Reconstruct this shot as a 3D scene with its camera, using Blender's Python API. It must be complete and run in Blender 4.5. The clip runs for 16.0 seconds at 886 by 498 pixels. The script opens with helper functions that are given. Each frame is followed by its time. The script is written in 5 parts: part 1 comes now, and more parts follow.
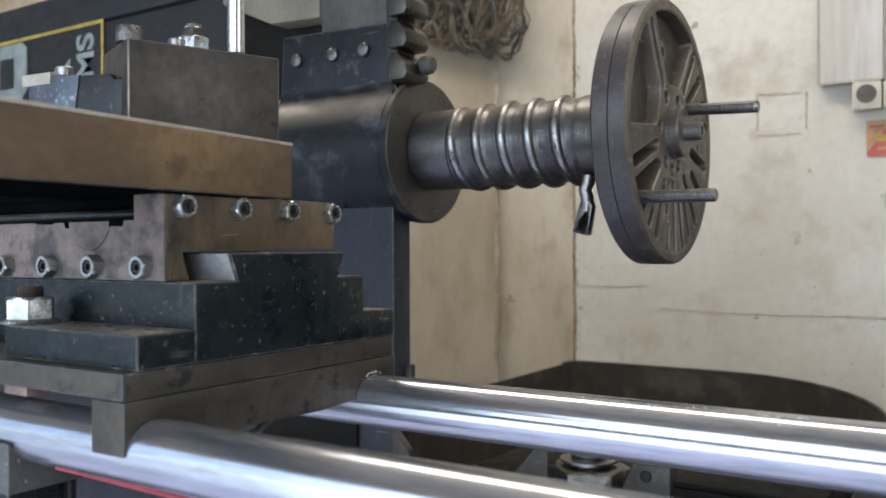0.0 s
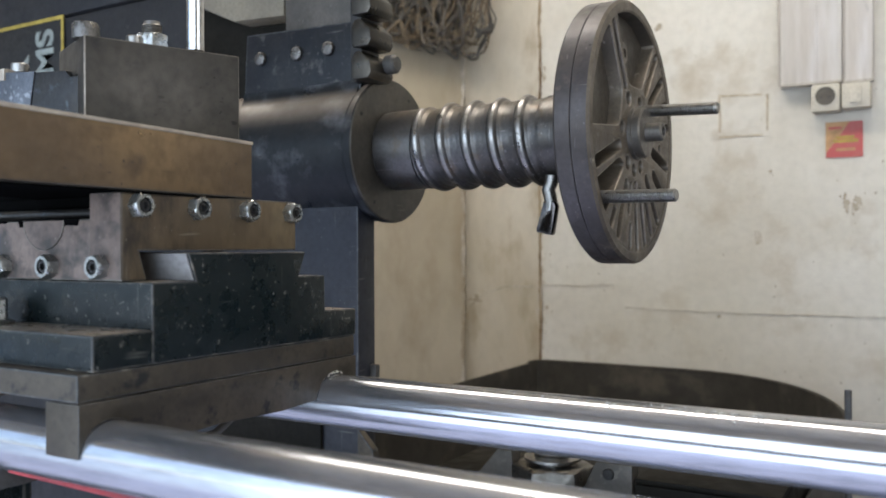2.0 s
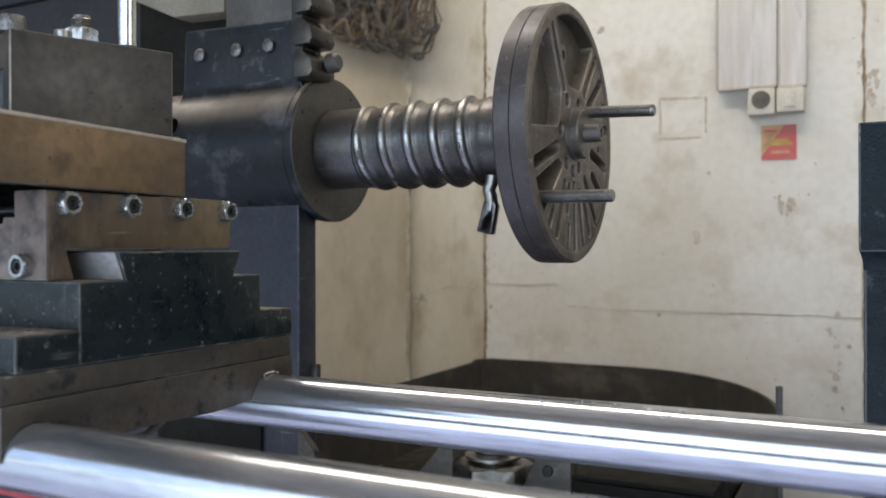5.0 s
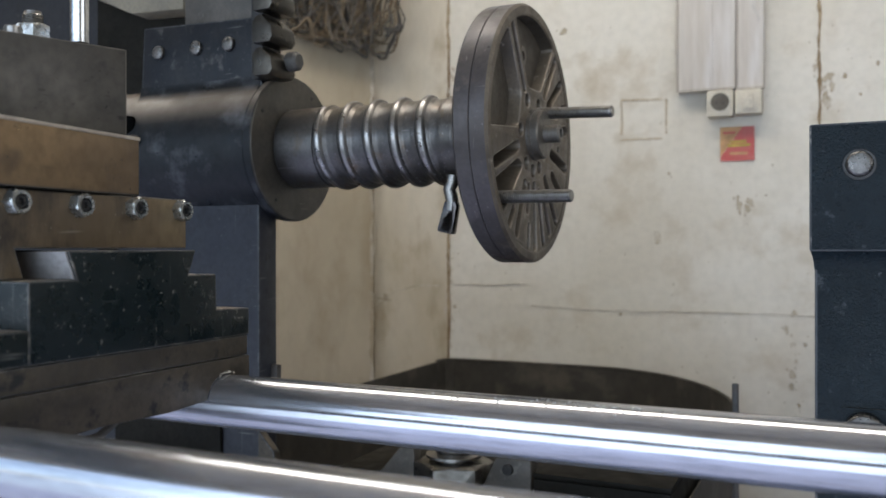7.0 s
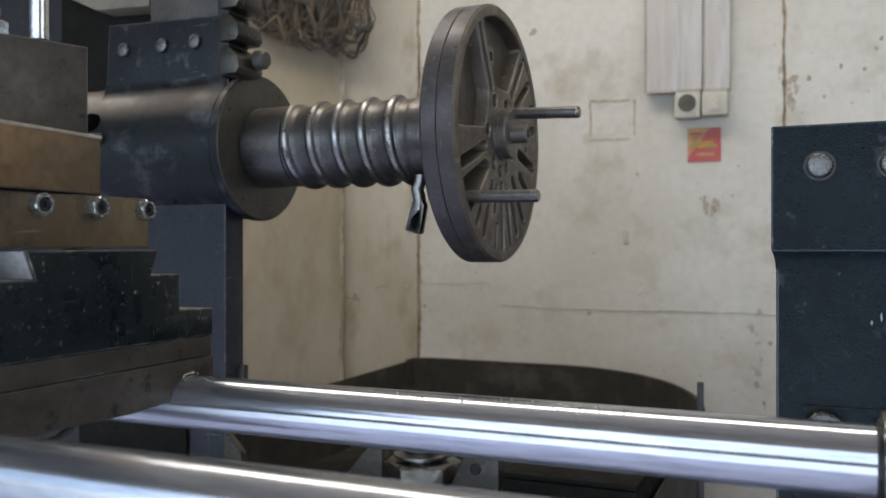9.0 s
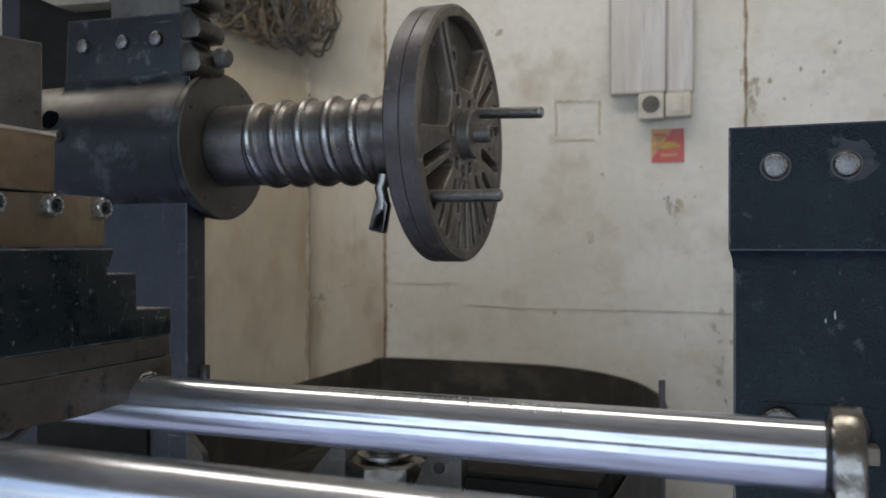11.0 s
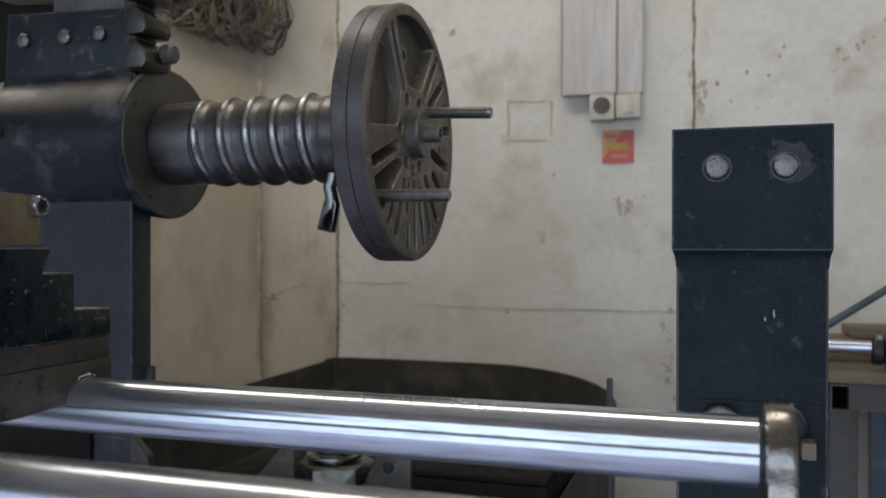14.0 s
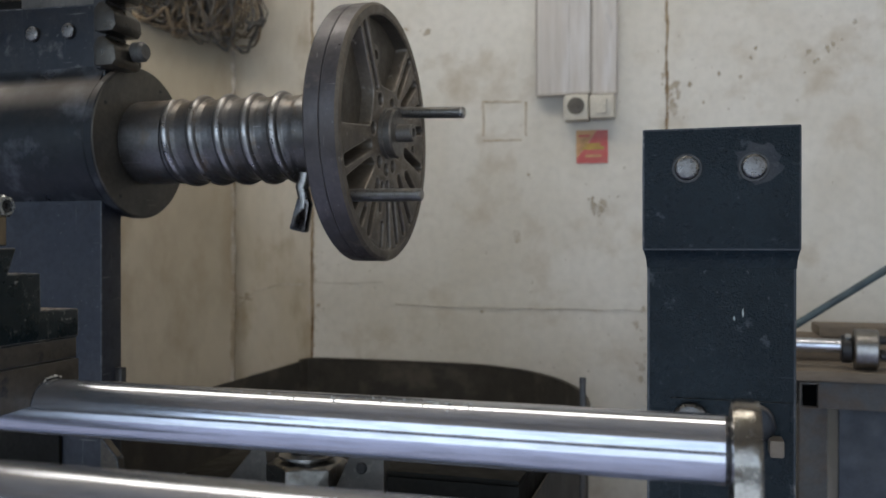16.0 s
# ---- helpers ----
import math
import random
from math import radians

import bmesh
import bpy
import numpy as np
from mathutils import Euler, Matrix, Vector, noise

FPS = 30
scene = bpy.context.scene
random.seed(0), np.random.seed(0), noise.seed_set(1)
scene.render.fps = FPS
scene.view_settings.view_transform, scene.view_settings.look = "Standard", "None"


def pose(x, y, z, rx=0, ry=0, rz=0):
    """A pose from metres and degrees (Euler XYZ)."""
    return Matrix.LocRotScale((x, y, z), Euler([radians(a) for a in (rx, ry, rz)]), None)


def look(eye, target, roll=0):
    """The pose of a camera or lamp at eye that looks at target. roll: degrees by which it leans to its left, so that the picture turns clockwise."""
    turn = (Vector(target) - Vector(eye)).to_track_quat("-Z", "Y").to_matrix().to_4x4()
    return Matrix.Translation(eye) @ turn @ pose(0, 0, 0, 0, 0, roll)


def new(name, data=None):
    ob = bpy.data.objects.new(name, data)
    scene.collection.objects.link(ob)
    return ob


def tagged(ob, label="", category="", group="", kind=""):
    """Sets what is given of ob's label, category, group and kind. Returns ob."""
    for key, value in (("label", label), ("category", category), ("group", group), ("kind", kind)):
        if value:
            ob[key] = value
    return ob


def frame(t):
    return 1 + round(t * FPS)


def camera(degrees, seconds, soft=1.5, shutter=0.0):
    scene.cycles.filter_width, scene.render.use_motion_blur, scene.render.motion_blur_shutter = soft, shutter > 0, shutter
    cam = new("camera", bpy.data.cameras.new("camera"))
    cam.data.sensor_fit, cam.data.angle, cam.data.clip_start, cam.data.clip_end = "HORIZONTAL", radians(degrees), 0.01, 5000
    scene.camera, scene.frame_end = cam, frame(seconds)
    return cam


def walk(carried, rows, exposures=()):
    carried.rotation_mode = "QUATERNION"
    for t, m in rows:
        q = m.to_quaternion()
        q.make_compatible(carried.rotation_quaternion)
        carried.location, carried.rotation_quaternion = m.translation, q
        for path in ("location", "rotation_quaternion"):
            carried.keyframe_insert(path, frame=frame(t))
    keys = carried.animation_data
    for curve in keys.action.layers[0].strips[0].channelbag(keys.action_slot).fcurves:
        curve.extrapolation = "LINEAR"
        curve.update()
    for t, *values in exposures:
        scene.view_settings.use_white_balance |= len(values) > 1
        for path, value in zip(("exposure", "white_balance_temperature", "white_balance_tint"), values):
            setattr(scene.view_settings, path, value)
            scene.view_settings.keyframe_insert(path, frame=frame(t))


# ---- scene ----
cam = camera(54.9, 16.0)
cam.data.dof.use_dof, cam.data.dof.focus_distance, cam.data.dof.aperture_fstop = True, 0.74, 8.8
ROWS = [
    (0, 0.3067, -0.9591, 1.0187, 32.921, -0.019, 0.218),
    (0.5, 0.3069, -0.9579, 1.0190, 32.417, -0.038, 0.226),
    (1, 0.3081, -0.9575, 1.0189, 31.915, -0.046, 0.229),
    (1.5, 0.3099, -0.9575, 1.0187, 31.379, -0.049, 0.225),
    (2, 0.3112, -0.9570, 1.0187, 30.790, -0.055, 0.216),
    (2.5, 0.3125, -0.9563, 1.0187, 30.178, -0.063, 0.203),
    (3, 0.3135, -0.9558, 1.0187, 29.578, -0.074, 0.188),
    (3.5, 0.3157, -0.9558, 1.0186, 28.984, -0.077, 0.166),
    (4, 0.3177, -0.9557, 1.0184, 28.403, -0.090, 0.153),
    (4.5, 0.3188, -0.9556, 1.0186, 27.862, -0.097, 0.140),
    (5, 0.3195, -0.9545, 1.0185, 27.306, -0.099, 0.130),
    (7.5, 0.3270, -0.9528, 1.0181, 24.544, -0.111, 0.102),
    (8, 0.3278, -0.9524, 1.0181, 24.126, -0.117, 0.091),
    (8.5, 0.3290, -0.9519, 1.0183, 23.664, -0.133, 0.077),
    (9, 0.3301, -0.9515, 1.0185, 23.115, -0.149, 0.064),
    (11.5, 0.3374, -0.9496, 1.0178, 20.475, -0.163, 0.011),
    (12, 0.3385, -0.9490, 1.0181, 19.927, -0.172, -0.000),
    (12.5, 0.3403, -0.9486, 1.0182, 19.401, -0.183, -0.010),
    (13, 0.3414, -0.9485, 1.0179, 18.912, -0.185, -0.022),
    (13.5, 0.3424, -0.9479, 1.0180, 18.478, -0.185, -0.034),
    (14, 0.3437, -0.9476, 1.0178, 18.048, -0.189, -0.045),
    (14.5, 0.3447, -0.9471, 1.0179, 17.596, -0.194, -0.049),
    (15, 0.3458, -0.9470, 1.0179, 17.185, -0.197, -0.049),
    (15.5, 0.3473, -0.9465, 1.0179, 16.819, -0.204, -0.045),
    (16, 0.3474, -0.9461, 1.0182, 16.467, -0.222, -0.034),
]
walk(cam, [(t, pose(x, y, z, 90 + pitch, roll, yaw)) for t, x, y, z, yaw, pitch, roll in ROWS],
     exposures=[(0.0, 0.14, 6600, 10), (2.0, 0.17, 6600, 10), (5.0, 0.05, 6560, 10), (9.0, -0.31, 6480, 10), (12.5, -0.56, 6430, 10), (16.0, -0.58, 6430, 10)])

# ---- world, sun, lamps ----
world = bpy.data.worlds.new("sky")
scene.world = world
world.use_nodes = True
wn = world.node_tree
sky = wn.nodes.new("ShaderNodeTexSky")
sky.sky_type, sky.sun_disc = "NISHITA", False
sky.sun_elevation, sky.sun_rotation = radians(48), radians(200)
wn.links.new(sky.outputs[0], wn.nodes["Background"].inputs[0])
wn.nodes["Background"].inputs[1].default_value = 0.12


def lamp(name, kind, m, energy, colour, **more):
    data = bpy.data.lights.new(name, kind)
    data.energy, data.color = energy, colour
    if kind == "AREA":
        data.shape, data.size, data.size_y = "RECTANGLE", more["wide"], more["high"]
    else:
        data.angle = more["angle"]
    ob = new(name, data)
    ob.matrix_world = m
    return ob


lamp("sun", "SUN", look((0, -20, 22), (0, 0, 0)), 3.0, (1.0, 0.95, 0.87), angle=radians(0.5))
# daylight of the open workshop door, behind the camera
lamp("door_daylight", "AREA", look((0.06, -1.98, 1.0), (0.06, 0, 1.0)), 49, (0.63, 0.79, 1.0), wide=2.28, high=1.94)
# added dimmer blue lamp in the doorway's left, for the rails' reflections
lamp("blue_reflection_lamp", "AREA", look((-2.14, -1.98, 1.0), (-2.14, 0, 1.0)), 11, (0.40, 0.64, 1.0), wide=2.08, high=1.94)
# added fill for faces turned right, as from an unseen side window
lamp("side_fill_light", "AREA", look((2.58, -0.75, 1.65), (0, -0.3, 1.0)), 15, (0.95, 0.97, 1.0), wide=1.5, high=1.2)
# the long fitting under the ceiling
lamp("ceiling_lamp_light", "AREA", look((-1.0, 0.16, 2.585), (-1.0, 0.16, 0)), 12, (1.0, 0.92, 0.80), wide=3.4, high=0.3)

# ---- materials ----
Z = 1.15  # height of the spindle axis over the floor


def mat(name, base, rough=0.5, metal=0.0, second=None, scale=30.0, amount=0.5, bump=0.15, bump_scale=None, spots=None,
        spot_scale=12.0, spot_cut=0.62, stretch=(1, 1, 1), rough_var=0.12, emit=None, coat=0.0, dust=0.0, spec=0.5, k=4.0, grain_hi=0.95, spot_detail=3.0, spot_soft=0.05, scratch=None, scratch_cut=0.70, dust_colour=(0.25, 0.205, 0.16)):
    scale, spot_scale = scale * k, spot_scale * (k if k < 2 else 2.5)
    m = bpy.data.materials.new(name)
    m.use_nodes = True
    nt = m.node_tree
    b = nt.nodes["Principled BSDF"]
    N = lambda kind: nt.nodes.new("ShaderNode" + kind)
    L = nt.links.new
    co, mp = N("TexCoord"), N("Mapping")
    mp.inputs["Scale"].default_value = stretch
    L(co.outputs["Object"], mp.inputs[0])

    def tex(s, detail=6.0):
        n = N("TexNoise")
        n.inputs["Scale"].default_value, n.inputs["Detail"].default_value, n.inputs["Roughness"].default_value = s, detail, 0.6
        L(mp.outputs[0], n.inputs[0])
        return n.outputs["Fac"]

    def ramp(fac, lo, hi):
        r = N("MapRange")
        r.inputs[1].default_value, r.inputs[2].default_value = lo, hi
        L(fac, r.inputs[0])
        return r.outputs[0]

    def mix(fac, a, c):
        x = N("Mix")
        x.data_type = "RGBA"
        L(fac, x.inputs[0])
        for v, k in ((a, 6), (c, 7)):
            if hasattr(v, "is_linked"):
                L(v, x.inputs[k])
            else:
                x.inputs[k].default_value = (*v, 1)
        return x.outputs[2]

    second = second or tuple(v * 0.6 for v in base)
    grain, blotch = tex(scale * 5, 6.0), tex(scale * 0.3, 6.0)
    col = mix(ramp(blotch, 0.40, 0.64), base, second)
    col = mix(ramp(grain, 0.42, grain_hi), col, tuple(v * 0.45 for v in base))
    if spots:
        col = mix(ramp(tex(spot_scale, spot_detail), spot_cut - 0.03, spot_cut - 0.03 + spot_soft), col, spots)
    if scratch:
        for turn, long in (((0.3, 0.5, 0.2), (260, 260, 7)), ((0.9, -0.4, 1.1), (9, 300, 300)), ((-0.5, 0.2, -0.7), (300, 12, 240))):
            m2, fine, patch, cut = N("Mapping"), N("TexNoise"), N("TexNoise"), N("Math")
            m2.inputs["Rotation"].default_value, m2.inputs["Scale"].default_value = turn, long
            L(co.outputs["Object"], m2.inputs[0])
            L(m2.outputs[0], fine.inputs[0])
            L(co.outputs["Object"], patch.inputs[0])
            fine.inputs["Scale"].default_value, fine.inputs["Detail"].default_value = 1.0, 1.0
            patch.inputs["Scale"].default_value = 24.0 + 9.0 * turn[0]
            cut.operation = "MULTIPLY"
            L(ramp(fine.outputs["Fac"], scratch_cut, scratch_cut + 0.05), cut.inputs[0])
            L(ramp(patch.outputs["Fac"], 0.48, 0.66), cut.inputs[1])
            col = mix(cut.outputs[0], col, scratch)
    if dust:
        geo, sep, mul = N("NewGeometry"), N("SeparateXYZ"), N("Math")
        L(geo.outputs["Normal"], sep.inputs[0])
        mul.operation = "MULTIPLY"
        L(ramp(sep.outputs[2], 0.35, 1.0), mul.inputs[0])
        L(ramp(tex(28, 7.0), 0.25, 0.25 + 0.5 / dust), mul.inputs[1])
        col = mix(mul.outputs[0], col, dust_colour)
    L(col, b.inputs["Base Color"])
    b.inputs["Specular IOR Level"].default_value = spec
    rr = N("MapRange")
    rr.inputs[1].default_value, rr.inputs[2].default_value = 0.3, 0.7
    rr.inputs[3].default_value, rr.inputs[4].default_value = max(0.03, rough - rough_var), min(1.0, rough + rough_var)
    L(tex(scale * 1.3, 7.0), rr.inputs[0])
    L(rr.outputs[0], b.inputs["Roughness"])
    b.inputs["Metallic"].default_value = metal
    b.inputs["Coat Weight"].default_value = coat
    if bump:
        bp = N("Bump")
        bp.inputs["Strength"].default_value, bp.inputs["Distance"].default_value = bump, 0.002 if k < 2 else 0.001
        L(tex(bump_scale or scale * 5, 5.0), bp.inputs["Height"])
        L(bp.outputs[0], b.inputs["Normal"])
    if emit:
        b.inputs["Emission Color"].default_value, b.inputs["Emission Strength"].default_value = (*emit[0], 1), emit[1]
    return m


M_CHROME = mat("polished_steel", (0.54, 0.55, 0.585), 0.175, 0.9, (0.45, 0.455, 0.485), 14, 0.5, 0.03, 220, stretch=(0.10, 1, 1), rough_var=0.04)


def ground_round(m, axis, amount):
    """Fine grinding marks round a turned bar, which draw its reflections out along it."""
    nt = m.node_tree
    b, t = nt.nodes["Principled BSDF"], nt.nodes.new("ShaderNodeTangent")
    t.direction_type, t.axis = "RADIAL", axis
    nt.links.new(t.outputs[0], b.inputs["Tangent"])
    b.inputs["Anisotropic"].default_value, b.inputs["Anisotropic Rotation"].default_value = amount, 0.25


ground_round(M_CHROME, "X", 0.9)
M_ROD = mat("bright_rod_steel", (0.55, 0.55, 0.55), 0.14, 1.0, (0.45, 0.44, 0.43), 14, 0.5, 0.03, 220, spots=(0.22, 0.17, 0.13), spot_scale=50, spot_cut=0.66)
M_BLACK = mat("black_paint", (0.004, 0.0080, 0.0090), 0.32, 0.0, (0.007, 0.010, 0.0105), 14, 0.5, 0.25, 160, spots=(0.13, 0.125, 0.11), spot_scale=90, spot_cut=0.668, spot_detail=9.0, dust=2.6, spec=0.24, scratch=(0.10, 0.098, 0.088), scratch_cut=0.70, rough_var=0.2)
M_BLUEPAINT = mat("blue_black_paint", (0.008, 0.010, 0.014), 0.42, 0.0, (0.024, 0.024, 0.024), 9, 0.5, 0.3, 120, spots=(0.085, 0.080, 0.075), spot_scale=15, spot_cut=0.60, spot_soft=0.14, spot_detail=8.0, dust=2.0, spec=0.28, scratch=(0.09, 0.088, 0.085))
M_HOUSING = mat("grimy_housing_paint", (0.006, 0.008, 0.010), 0.44, 0.0, (0.011, 0.012, 0.013), 6, 0.5, 0.2, 120, spots=(0.10, 0.102, 0.11), spot_scale=8, spot_cut=0.555, spot_soft=0.25, spot_detail=10.0, dust=6.0, spec=0.28, rough_var=0.22, dust_colour=(0.25, 0.19, 0.14))
M_COLUMN = mat("hazy_blue_paint", (0.020, 0.022, 0.030), 0.48, 0.0, (0.034, 0.035, 0.040), 6, 0.5, 0.25, 120, spots=(0.012, 0.013, 0.016), spot_scale=12, spot_cut=0.56, spot_soft=0.2, spot_detail=8.0, dust=2.0, spec=0.30, scratch=(0.09, 0.088, 0.085), scratch_cut=0.71)
M_HAMMER = mat("hammered_paint", (0.0022, 0.0068, 0.0098), 0.30, 0.0, (0.005, 0.011, 0.0145), 10, 0.5, 1.0, 480, spots=(0.035, 0.04, 0.044), spot_scale=24, spot_cut=0.665, spot_detail=9.0, dust=0.5, spec=0.17, scratch=(0.06, 0.064, 0.068), scratch_cut=0.72)
M_BROWN = mat("oiled_brown_steel", (0.255, 0.172, 0.096), 0.42, 0.7, (0.135, 0.098, 0.066), 5, 0.5, 0.12, 260, spots=(0.11, 0.082, 0.06), spot_scale=14, spot_cut=0.60, spot_soft=0.2, spot_detail=8.0, scratch=(0.10, 0.078, 0.058), rough_var=0.16)
M_GIB = mat("oil_streaked_gib_steel", (0.235, 0.175, 0.105), 0.45, 0.6, (0.125, 0.092, 0.060), 9, 0.5, 0.12, 260, spots=(0.048, 0.038, 0.030), spot_scale=15, spot_cut=0.525, spot_soft=0.16, spot_detail=8.0, stretch=(1, 1, 0.45), scratch=(0.32, 0.29, 0.24), scratch_cut=0.72)
M_GREYSTEEL = mat("dull_grey_steel", (0.180, 0.134, 0.112), 0.55, 0.35, (0.100, 0.073, 0.060), 16, 0.5, 0.12, 240, spots=(0.045, 0.038, 0.034), spot_scale=15, spot_cut=0.515, spot_soft=0.12, spot_detail=8.0, scratch=(0.26, 0.24, 0.22), scratch_cut=0.72)
M_DARKSTEEL = mat("dark_ground_steel", (0.060, 0.053, 0.044), 0.44, 0.6, (0.042, 0.038, 0.032), 7, 0.5, 0.12, 300, spots=(0.030, 0.027, 0.025), spot_scale=26, spot_cut=0.62, spot_soft=0.12, spot_detail=8.0, rough_var=0.10, scratch=(0.020, 0.018, 0.016), scratch_cut=0.69)
M_SADDLE = mat("oily_saddle_steel", (0.076, 0.061, 0.044), 0.5, 0.45, (0.045, 0.038, 0.030), 12, 0.5, 0.15, 240, spots=(0.016, 0.016, 0.016), spot_scale=26, spot_cut=0.60, spot_soft=0.1, spot_detail=8.0, dust=0.8, spec=0.4)
M_SLEEVE = mat("worn_thread_steel", (0.150, 0.145, 0.142), 0.40, 0.85, (0.095, 0.086, 0.076), 12, 0.55, 0.1, 260, spots=(0.115, 0.085, 0.060), spot_scale=16, spot_cut=0.60, spot_soft=0.16, spot_detail=7.0, dust=1.2, dust_colour=(0.20, 0.165, 0.13), scratch=(0.27, 0.26, 0.25))
M_RIDGE = mat("bright_thread_crest", (0.42, 0.41, 0.40), 0.34, 1.0, (0.26, 0.245, 0.23), 14, 0.5, 0.15, 260, spots=(0.16, 0.145, 0.13), spot_scale=40, spot_cut=0.60, spot_soft=0.1, spot_detail=8.0)
M_RIM = mat("oxide_rim_steel", (0.092, 0.082, 0.082), 0.43, 0.5, (0.060, 0.050, 0.046), 9, 0.5, 0.22, 300, spots=(0.13, 0.105, 0.085), spot_scale=15, spot_cut=0.63, spot_soft=0.12, spot_detail=9.0, rough_var=0.16, scratch=(0.17, 0.155, 0.145), scratch_cut=0.71)
M_FACE = mat("cast_iron_face", (0.135, 0.108, 0.078), 0.50, 0.35, (0.070, 0.056, 0.042), 12, 0.5, 0.35, 240, spots=(0.21, 0.185, 0.155), spot_scale=34, spot_cut=0.66, spot_soft=0.08, spot_detail=8.0)
M_FACE2 = mat("rubbed_cast_edge", (0.24, 0.205, 0.165), 0.42, 0.55, (0.13, 0.108, 0.084), 20, 0.5, 0.2, 240)
# darker copy of the cast face, with the recesses' shade in its colour
M_POCKET = mat("shaded_cast_pocket", (0.078, 0.063, 0.046), 0.6, 0.2, (0.050, 0.041, 0.031), 10, 0.5, 0.35, 240)
M_HUB = mat("dull_hub_steel", (0.20, 0.182, 0.160), 0.48, 0.75, (0.11, 0.098, 0.084), 18, 0.5, 0.15, 260)
M_STUD = mat("plated_stud", (0.30, 0.29, 0.275), 0.34, 1.0, (0.24, 0.225, 0.205), 80, 0.5, 0.1, 300)
M_ZINC = mat("zinc_nut", (0.48, 0.49, 0.48), 0.30, 0.9, (0.28, 0.28, 0.26), 40, 0.5, 0.15, 300)
M_SCUFF = mat("scuffed_paint", (0.010, 0.0125, 0.017), 0.5, 0.0, (0.030, 0.031, 0.033), 30, 0.5, 0.6, 420, spots=(0.05, 0.05, 0.05), spot_scale=40, spot_cut=0.6, spot_soft=0.2, spot_detail=8.0, spec=0.25)
M_BOLT = mat("dull_bolt_head", (0.185, 0.178, 0.17), 0.32, 1.0, (0.13, 0.122, 0.112), 40, 0.5, 0.9, 420, spots=(0.10, 0.092, 0.084), spot_scale=150, spot_cut=0.60, spot_soft=0.12, spot_detail=9.0)
M_SCREW = mat("screw_black", (0.045, 0.043, 0.042), 0.45, 0.6, None, 80, 0.5, 0.15, 300)
M_RUST = mat("rusty_bolt", (0.085, 0.058, 0.045), 0.6, 0.3, (0.05, 0.036, 0.028), 60, 0.5, 0.3, 300)
M_WALL = mat("stained_plaster", (0.68, 0.645, 0.575), 0.8, 0.0, (0.59, 0.545, 0.46), 9, 0.5, 0.5, 60, spots=(0.47, 0.405, 0.31), spot_scale=7.0, spot_cut=0.58, spot_soft=0.2, k=1.0, grain_hi=2.2, spot_detail=7.0)
# darker and browner all over than the back wall's plaster
M_WALL2 = mat("grimy_darker_plaster", (0.455, 0.395, 0.30), 0.8, 0.0, (0.365, 0.305, 0.215), 5, 0.5, 0.35, 60, spots=(0.27, 0.21, 0.13), spot_scale=5, spot_cut=0.54, spot_soft=0.25, k=1.0, grain_hi=2.2, spot_detail=8.0, stretch=(1, 1, 0.5))
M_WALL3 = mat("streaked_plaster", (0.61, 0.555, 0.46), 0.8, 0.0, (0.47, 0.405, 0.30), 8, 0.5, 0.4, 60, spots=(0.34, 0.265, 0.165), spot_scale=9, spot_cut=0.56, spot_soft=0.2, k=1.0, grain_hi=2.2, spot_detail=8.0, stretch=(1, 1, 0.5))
M_SEAM = mat("rust_seam", (0.20, 0.125, 0.060), 0.8, 0.0, (0.40, 0.31, 0.20), 18, 0.6, 0.3, 80, k=1.0)
M_CRACK = mat("dirt_line", (0.35, 0.29, 0.205), 0.9, 0.0, (0.62, 0.575, 0.50), 40, 0.6, 0.2, 80, k=1.0)
M_OUTLINE = mat("faded_outline", (0.47, 0.385, 0.265), 0.85, 0.0, (0.55, 0.48, 0.37), 14, 0.6, 0.1, 80, k=1.0)
# near black for the sooty end panel, under-rail parts and an added shade sheet
M_VOID = mat("soot_and_shade_black", (0.011, 0.010, 0.008), 0.6, 0.0, (0.017, 0.015, 0.012), 8, 0.5, 0.1, 80, spec=0.08)
M_FLANGE = mat("brown_turned_iron", (0.075, 0.066, 0.052), 0.46, 0.35, (0.048, 0.042, 0.034), 8, 0.5, 0.12, 200, spots=(0.035, 0.031, 0.027), spot_scale=18, spot_cut=0.62, spot_soft=0.15, spot_detail=8.0, scratch=(0.14, 0.13, 0.11), scratch_cut=0.72)
M_BLUEWALL = mat("reflection_blue_wall", (0.46, 0.58, 0.74), 0.7, 0.0, (0.40, 0.52, 0.68), 5, 0.5, 0.1, 40, k=1.0)
# pale grey stands for the light on the dovetail flank
M_FLANK = mat("lit_dovetail_paint", (0.36, 0.35, 0.35), 0.45, 0.3, (0.25, 0.24, 0.235), 12, 0.5, 0.1, 240)
# near-black colour stands for shade in gaps, holes and undersides
M_GAP = mat("gap_shade_black", (0.004, 0.004, 0.004), 0.95, 0.0, None, 20, 0.4, 0.05, spec=0.0)
M_SHANK = mat("oily_tool_shank", (0.020, 0.021, 0.023), 0.4, 0.5, (0.034, 0.030, 0.026), 14, 0.5, 0.3, 240, spots=(0.07, 0.085, 0.10), spot_scale=30, spot_cut=0.62, spot_soft=0.1, spot_detail=8.0)
M_NOSE = mat("rough_blue_steel", (0.105, 0.115, 0.135), 0.4, 0.6, (0.045, 0.048, 0.055), 18, 0.5, 0.5, 260, spots=(0.20, 0.21, 0.23), spot_scale=70, spot_cut=0.60, spot_soft=0.08, spot_detail=9.0)
M_INSERT = mat("carbide_insert", (0.42, 0.36, 0.28), 0.5, 0.1, (0.30, 0.25, 0.20), 60, 0.5, 0.05)
